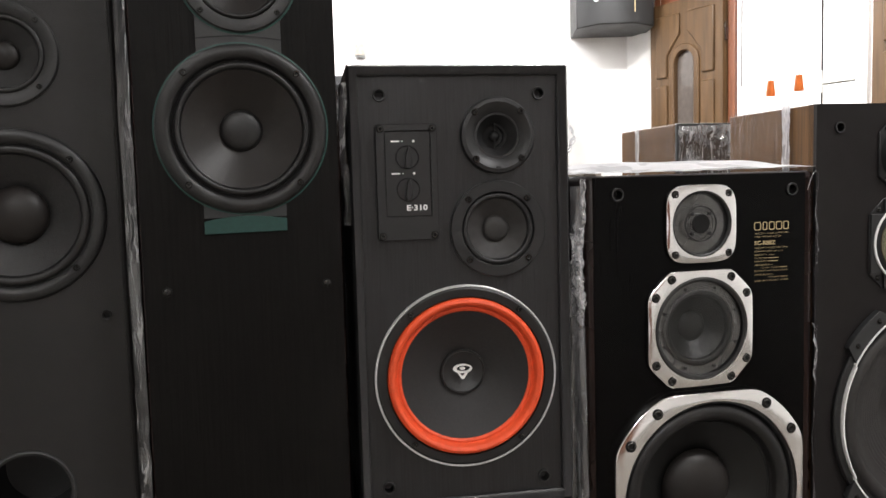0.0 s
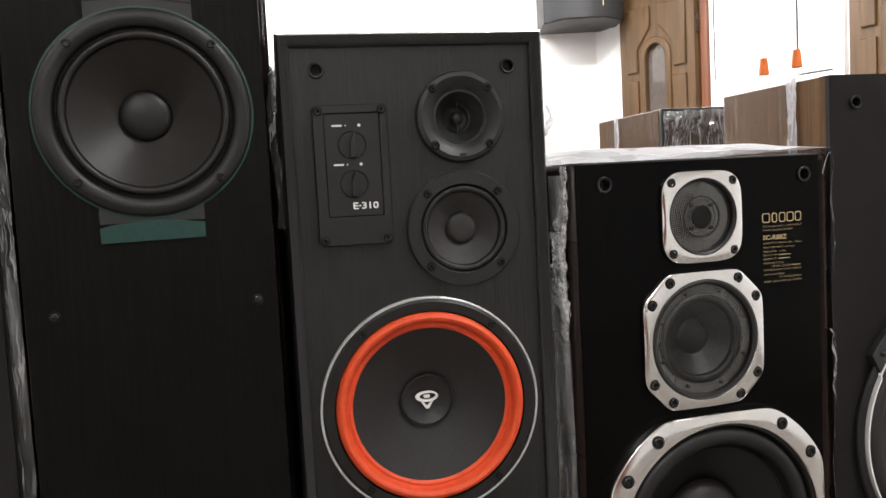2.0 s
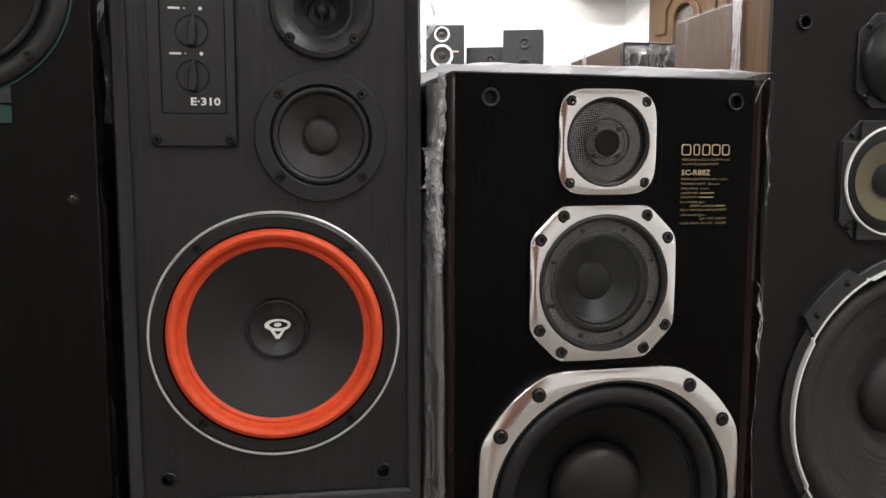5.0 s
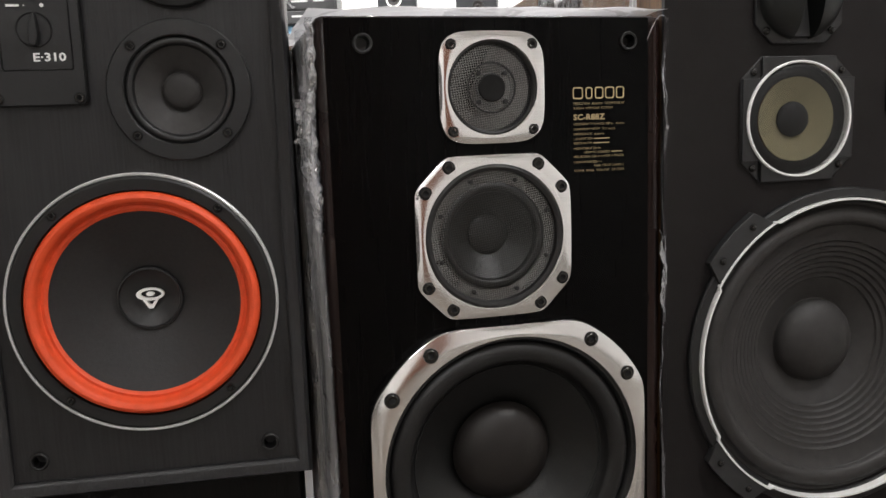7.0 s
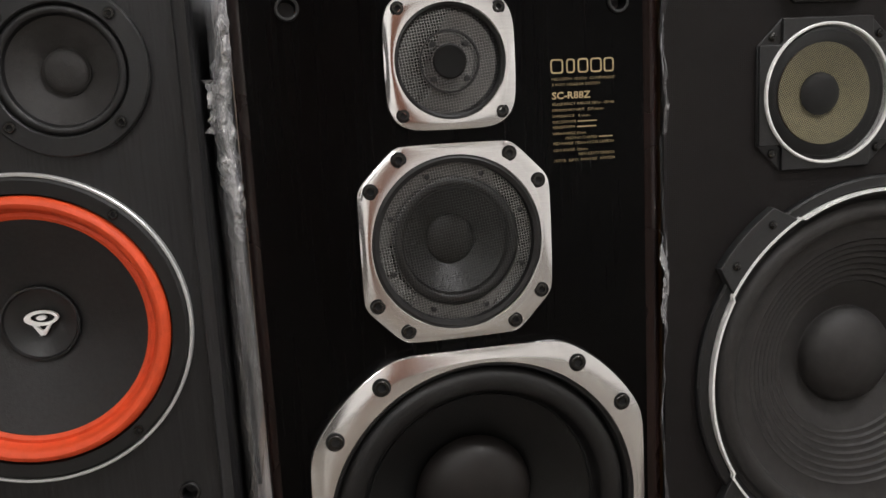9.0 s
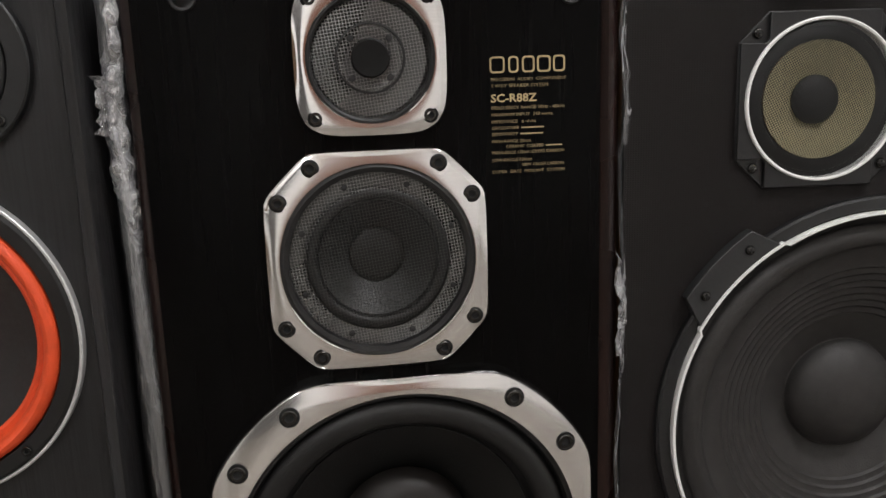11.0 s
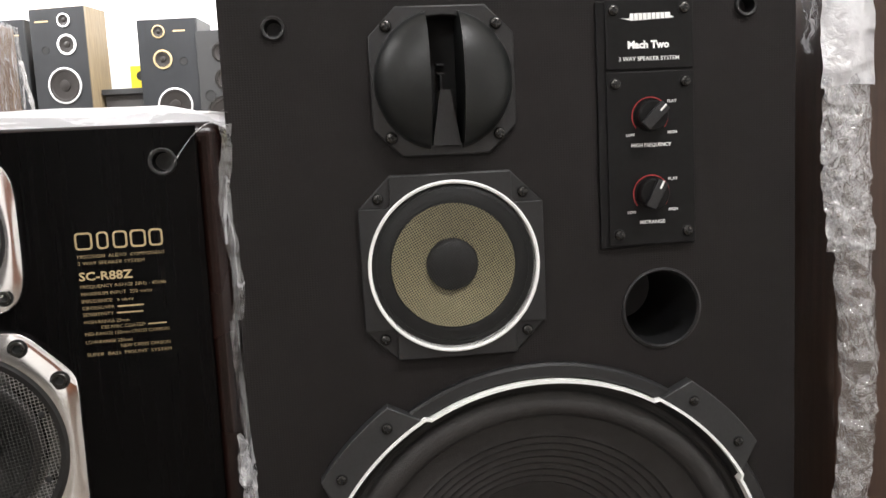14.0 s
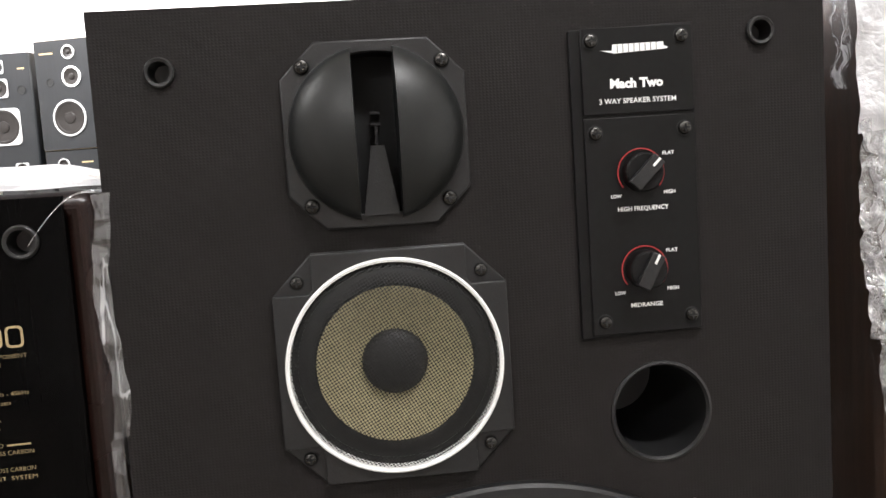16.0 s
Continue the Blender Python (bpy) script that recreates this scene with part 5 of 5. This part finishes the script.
part("plastic_wrap", sheet(lambda u, v: (0.306 + 0.014 * math.sin(math.pi * v), 0.275 + 0.02 * u, 0.95 + 0.22 * v), 8, 40, 0.006, 45, 39.0, 0.2), film_milky, pair, "loose film at the back edge")

# the second box is made up, added to keep the gap before it dark
for gx, gy, gz in ((-0.425, 1.437, 1.46), (-0.72, 1.46, 1.40)):
    dc = thing("dark_rear_box", local(gx, gy, 14), "tall dark reddish-brown box behind a gap in the row", "cabinet", "second row cabinets")
    part("case", box(0.0, 0.26, 0.0, 0.28, BENCH, gz), umber, dc, bevel=0.0015)
# added block: keeps the bright wall from showing through the gap
gapbox = thing("dark_rear_box", local(-0.196, 1.606, 13), "dark reddish-brown block added to darken the gap by the orange-coned loudspeaker", "cabinet", "second row cabinets")
part("case", box(0.0, 0.24, 0.0, 0.10, BENCH, 1.13), umber, gapbox, bevel=0.004)
# added block: covers the white wall where the gap should look dark
backbox = thing("dark_rear_box", local(0.372, 1.785, 12), "low dark reddish-brown block added to darken the gap by the silver-framed loudspeaker", "cabinet", "second row cabinets")
part("case", box(0.0, 0.155, 0.0, 0.28, BENCH, 0.915), rosewood, backbox, bevel=0.004)
lowbox = thing("dark_rear_box", local(0.20, 1.60, 12), "small black cabinet standing behind the row", "cabinet")
part("case", box(0.0, 0.16, 0.0, 0.30, BENCH, 0.985), ash_soft, lowbox, bevel=0.004)
part("plastic_wrap", sheet(lambda u, v: (0.0 + 0.16 * u, -0.006, 0.6 + 0.39 * v), 16, 40, 0.006, 35, 35.0), film_thin, lowbox)


# ---- far wall: shelf and the loudspeakers on it ----
SHELF = 1.085
shelf = thing("wall_shelf", pose(-1.0, 5.12, 0), "long grey laminate shelf along the white wall", "shelf")
part("board", box(-1.6, 1.95, -0.22, 0.28, SHELF - 0.03, SHELF), shelf_wood, shelf, bevel=0.003)
for bx in (-1.5, -0.6, 0.3, 1.2, 1.9):
    part("upright", box(bx - 0.015, bx + 0.015, -0.18, 0.28, 0, SHELF - 0.03), shelf_wood, shelf)


def far_driver(parent, u, z, r, ring, kind="woofer", square=False, dust=None):
    d = part(kind, lathe(u, z, [(r, 0.001), (r, -0.006), (r * (0.91 if kind == "woofer" else 0.8), -0.007), (r * (0.89 if kind == "woofer" else 0.78), 0.0)], 32) if not square else
             plate(rrect(u - r, u + r, z - r, z + r, r * 0.3), [circle(u, z, r * 0.93, 32)], -0.006, 0.006), ring, parent)
    part("cone", lathe(u, z, [(r * 0.94, -0.004)] + roll(r * 0.93, r * 0.76, -0.004, 0.003, 4) + [(r * 0.32, -0.0006), (r * 0.3, -0.004), (r * 0.16, -0.0065), (0, -0.007)], 32), dust or poly, d)
    return d


def far_speaker(x, y, yaw, w, h, base, drivers, label, case=None, mat=None, depth=0.26, port=None, group="shelf loudspeakers", tag=None):
    s = thing("loudspeaker", local(x, y, yaw, base), label, "loudspeaker", group)
    part("cabinet", box(0, w, 0.004, depth, 0, h), case or blue_black, s, bevel=0.004)
    part("baffle", box(0.004, w - 0.004, 0, 0.004, 0.004, h - 0.004), mat or blue_black, s)
    for u, z, r, ring, kind, square in drivers:
        far_driver(s, u * w, z * h, r, ring, kind, square)
    if port:
        # flat disc, no hole: the shade of the port opening is its near-black colour
        part("port", lathe(port[0] * w, port[1] * h, [(port[2], 0.001), (port[2], -0.003), (port[2] * 0.85, -0.003), (port[2] * 0.8, -0.001), (0, -0.001)], 24), shade_black, s)
    if tag:
        bars([(tag[0] * w, tag[1] * w, tag[2] * h, 0.008)], 0.0, gold_ink, s, "badge")
    return s


# three-way pair and their neighbours
far_speaker(-2.054, 5.03, 2, 0.325, 0.70, SHELF, [(0.44, 0.90, 0.036, silver, "tweeter", True), (0.44, 0.74, 0.050, silver, "midrange", True), (0.45, 0.45, 0.098, silver, "woofer", True), (0.70, 0.12, 0.036, silver, "small_driver", True)],
            "slate loudspeaker with square silver driver frames on the shelf", port=(0.82, 0.72, 0.024), tag=(0.78, 0.90, 0.88))
cen = far_speaker(-1.690, 5.03, -3, 0.325, 0.17, SHELF, [(0.33, 0.55, 0.034, silver, "tweeter", False)], "low slate loudspeaker with a larger one standing on it", tag=(0.65, 0.85, 0.6))
far_speaker(-1.694, 5.03, -4, 0.325, 0.575, SHELF + 0.17, [(0.62, 0.88, 0.036, white_metal, "tweeter", False), (0.64, 0.66, 0.054, white_metal, "midrange", False), (0.54, 0.29, 0.096, silver, "woofer", False)],
            "slate loudspeaker with light brown sides and white driver rings", case=tan_veneer, depth=0.20, port=(0.25, 0.62, 0.022), tag=(0.10, 0.34, 0.88))
far_speaker(-1.107, 5.03, 4, 0.320, 0.655, SHELF, [(0.36, 0.90, 0.034, gold_ink, "tweeter", False), (0.40, 0.68, 0.050, gold_ink, "midrange", False), (0.55, 0.31, 0.093, silver, "woofer", False)],
            "slate loudspeaker with gold driver rings on the shelf", port=(0.74, 0.66, 0.022), tag=(0.60, 0.80, 0.9))
far_speaker(-0.792, 5.03, 0, 0.27, 0.58, SHELF, [(0.50, 0.80, 0.050, steel, "tweeter", False), (0.56, 0.56, 0.060, steel, "midrange", False), (0.5, 0.24, 0.10, steel, "woofer", False)],
            "dark grey loudspeaker with matt grey drivers", case=plastic_grey, mat=plastic_grey, port=(0.22, 0.42, 0.03), tag=(0.74, 0.88, 0.70))
far_speaker(0.005, 5.0, 0, 0.212, 0.560, SHELF, [(0.42, 0.905, 0.042, white_metal, "tweeter", False), (0.42, 0.70, 0.061, white_metal, "midrange", False), (0.5, 0.28, 0.075, plastic, "woofer", False)],
            "dark slate bookshelf loudspeaker with white driver rings", tag=(0.66, 0.86, 0.74))
far_speaker(0.228, 5.06, -6, 0.222, 0.445, SHELF, [(0.62, 0.83, 0.032, plastic, "tweeter", False), (0.55, 0.42, 0.066, plastic, "woofer", False)], "small slate bookshelf loudspeaker with dark drivers")
far_speaker(0.430, 4.98, -6, 0.222, 0.528, SHELF, [(0.54, 0.86, 0.032, plastic, "tweeter", False), (0.54, 0.62, 0.046, plastic, "midrange", False), (0.5, 0.28, 0.08, plastic, "woofer", False)],
            "slate bookshelf loudspeaker with three dark drivers")
for fx in (-1.746, -1.447):
    far_speaker(fx, 4.72, 0, 0.275, 1.122, 0, [(0.55, 0.955, 0.034, plastic, "tweeter", False), (0.5, 0.80, 0.10, plastic, "woofer", False)], "dark grey floor-standing loudspeaker in front of the shelf", case=plastic_grey, mat=plastic_grey, depth=0.19, group="floor loudspeakers")
yb = thing("yellow_carton", pose(-1.24, 5.2, SHELF + 0.31), "yellow card box with a dark round mark", "box")
part("body", box(0, 0.155, 0, 0.10, 0, 0.13), yellow_card, yb, bevel=0.002)
part("round_mark", plate(circle(0.06, 0.075, 0.026, 20), [], -0.002, 0.003), paper, yb)
amp = thing("amplifier_case", pose(-1.345, 5.1, SHELF), "dark grey equipment case with a flat lid on the shelf", "case")
part("body", box(0, 0.235, 0, 0.24, 0, 0.28), paper_grey, amp, bevel=0.003)
part("lid", box(-0.01, 0.245, -0.02, 0.25, 0.28, 0.31), plastic_grey, amp, bevel=0.002)
gb = thing("grey_unit", pose(-0.50, 5.02, SHELF), "grey equipment box with a round knob", "box")
part("body", box(0, 0.30, 0, 0.26, 0, 0.24), grey_board, gb, bevel=0.004)
part("knob", lathe(0.14, 0.14, [(0.04, 0.001), (0.04, -0.012), (0.03, -0.016), (0.018, -0.010), (0, -0.008)], 28), paper_grey, gb)
bx = thing("brown_box", pose(-0.51, 5.04, SHELF + 0.24), "dull brown equipment box on a grey unit", "box")
part("body", box(0, 0.29, 0, 0.22, 0, 0.11), walnut_dark, bx, bevel=0.004)
bl = thing("blue_box", pose(-0.50, 5.05, SHELF + 0.35), "flat pale blue box lying on a brown box", "box")
part("body", box(0, 0.13, 0, 0.18, 0, 0.045), blue_card, bl, bevel=0.006)
part("flap", box(0.134, 0.26, -0.006, 0.17, 0, 0.042), blue_card, bl, bevel=0.006)
for k, (lbl, hh) in enumerate((("black stereo unit with a pale label", 0.075), ("dark grey stereo unit with pale stickers", 0.085))):
    un = thing("stereo_unit", pose(-0.52, 5.03 + 0.01 * k, SHELF + 0.395 + 0.075 * k), lbl, "stereo unit")
    part("body", box(0, 0.30, 0, 0.24, 0, hh), (plastic, plastic_grey)[k], un, bevel=0.004)
    part("fascia", box(0.012, 0.288, -0.004, 0, 0.01, hh - 0.01), (plastic_grey, plastic)[k], un)
    bars([(0.05, 0.14, hh * 0.6, 0.010), (0.17, 0.23, hh * 0.6, 0.008)][:2 - (k == 0)], -0.004, grey_board, un, "sticker")
yb2 = thing("yellow_bag", pose(-0.12, 5.0, SHELF), "crumpled yellow shop bag on the shelf", "bag")
part("body", sheet(lambda u, v: (0.075 + 0.075 * math.cos(2 * math.pi * u) * (1 - 0.4 * v), 0.06 + 0.05 * math.sin(2 * math.pi * u), 0.30 * v), 24, 14, 0.012, 20, 41.0), yellow_card, yb2)

sw = thing("wall_box", pose(-0.54, BACK, 1.82), "small grey electrical box on the white wall", "wall box")
part("body", box(-0.035, 0.035, -0.05, 0, 0, 0.10), grey_board, sw, bevel=0.006)
part("cover", box(-0.028, 0.028, -0.056, -0.05, 0.01, 0.09), shelf_wood, sw, bevel=0.002)

# black loudspeaker hung on the side wall
hung = thing("hung_loudspeaker", local(0.797, 5.0, -2, 1.900), "black wall-hung loudspeaker with a gold line", "loudspeaker")
bm = bmesh.new()
pts = [(0.0, 0.05), (0.12, 0.0), (0.34, 0.0), (0.46, 0.05), (0.46, 0.39), (0.0, 0.39)]
lo, hi = [bm.verts.new((x, y, 0.015 * (y < 0.02))) for x, y in pts], [bm.verts.new((x, y, 0.62)) for x, y in pts]
bm.faces.new(reversed(lo)), bm.faces.new(hi)
for i in range(6):
    bm.faces.new((lo[i], lo[(i + 1) % 6], hi[(i + 1) % 6], hi[i]))
bmesh.ops.recalc_face_normals(bm, faces=bm.faces)
part("cabinet", bm, plastic, hung, bevel=0.006)
part("gold_line", box(0.335, 0.341, -0.003, 0.006, 0.08, 0.55), gold_ink, hung, "thin gold line")
part("badge", plate(circle(0.11, 0.16, 0.014, 20), [], -0.003, 0.006), silver, hung)
part("wall_bracket", box(0.38, 0.62, 0.14, 0.17, 0.30, 0.34), steel, hung)

# pull cords with orange grips
for cx, cy, cz, _ in ((0.710, 1.822, 1.174, 0), (0.730, 1.728, 1.174, 1)):
    cord = thing("pull_cord", pose(cx, cy, cz), "white pull cord with an orange grip hanging from the ceiling", "pull cord", "pull cords")
    part("grip", lathe(0, 0, [(0, -0.0), (0.009, 0.0), (0.0095, 0.004), (0.0065, 0.032), (0, 0.033)], 20), orange_plastic, cord, "orange plastic grip").rotation_euler = (radians(90), 0, 0)
    part("cord", lathe(0, 0, [(0.0012, 0.03), (0.0012, CEILING - cz)], 8), white_wood, cord).rotation_euler = (radians(90), 0, 0)
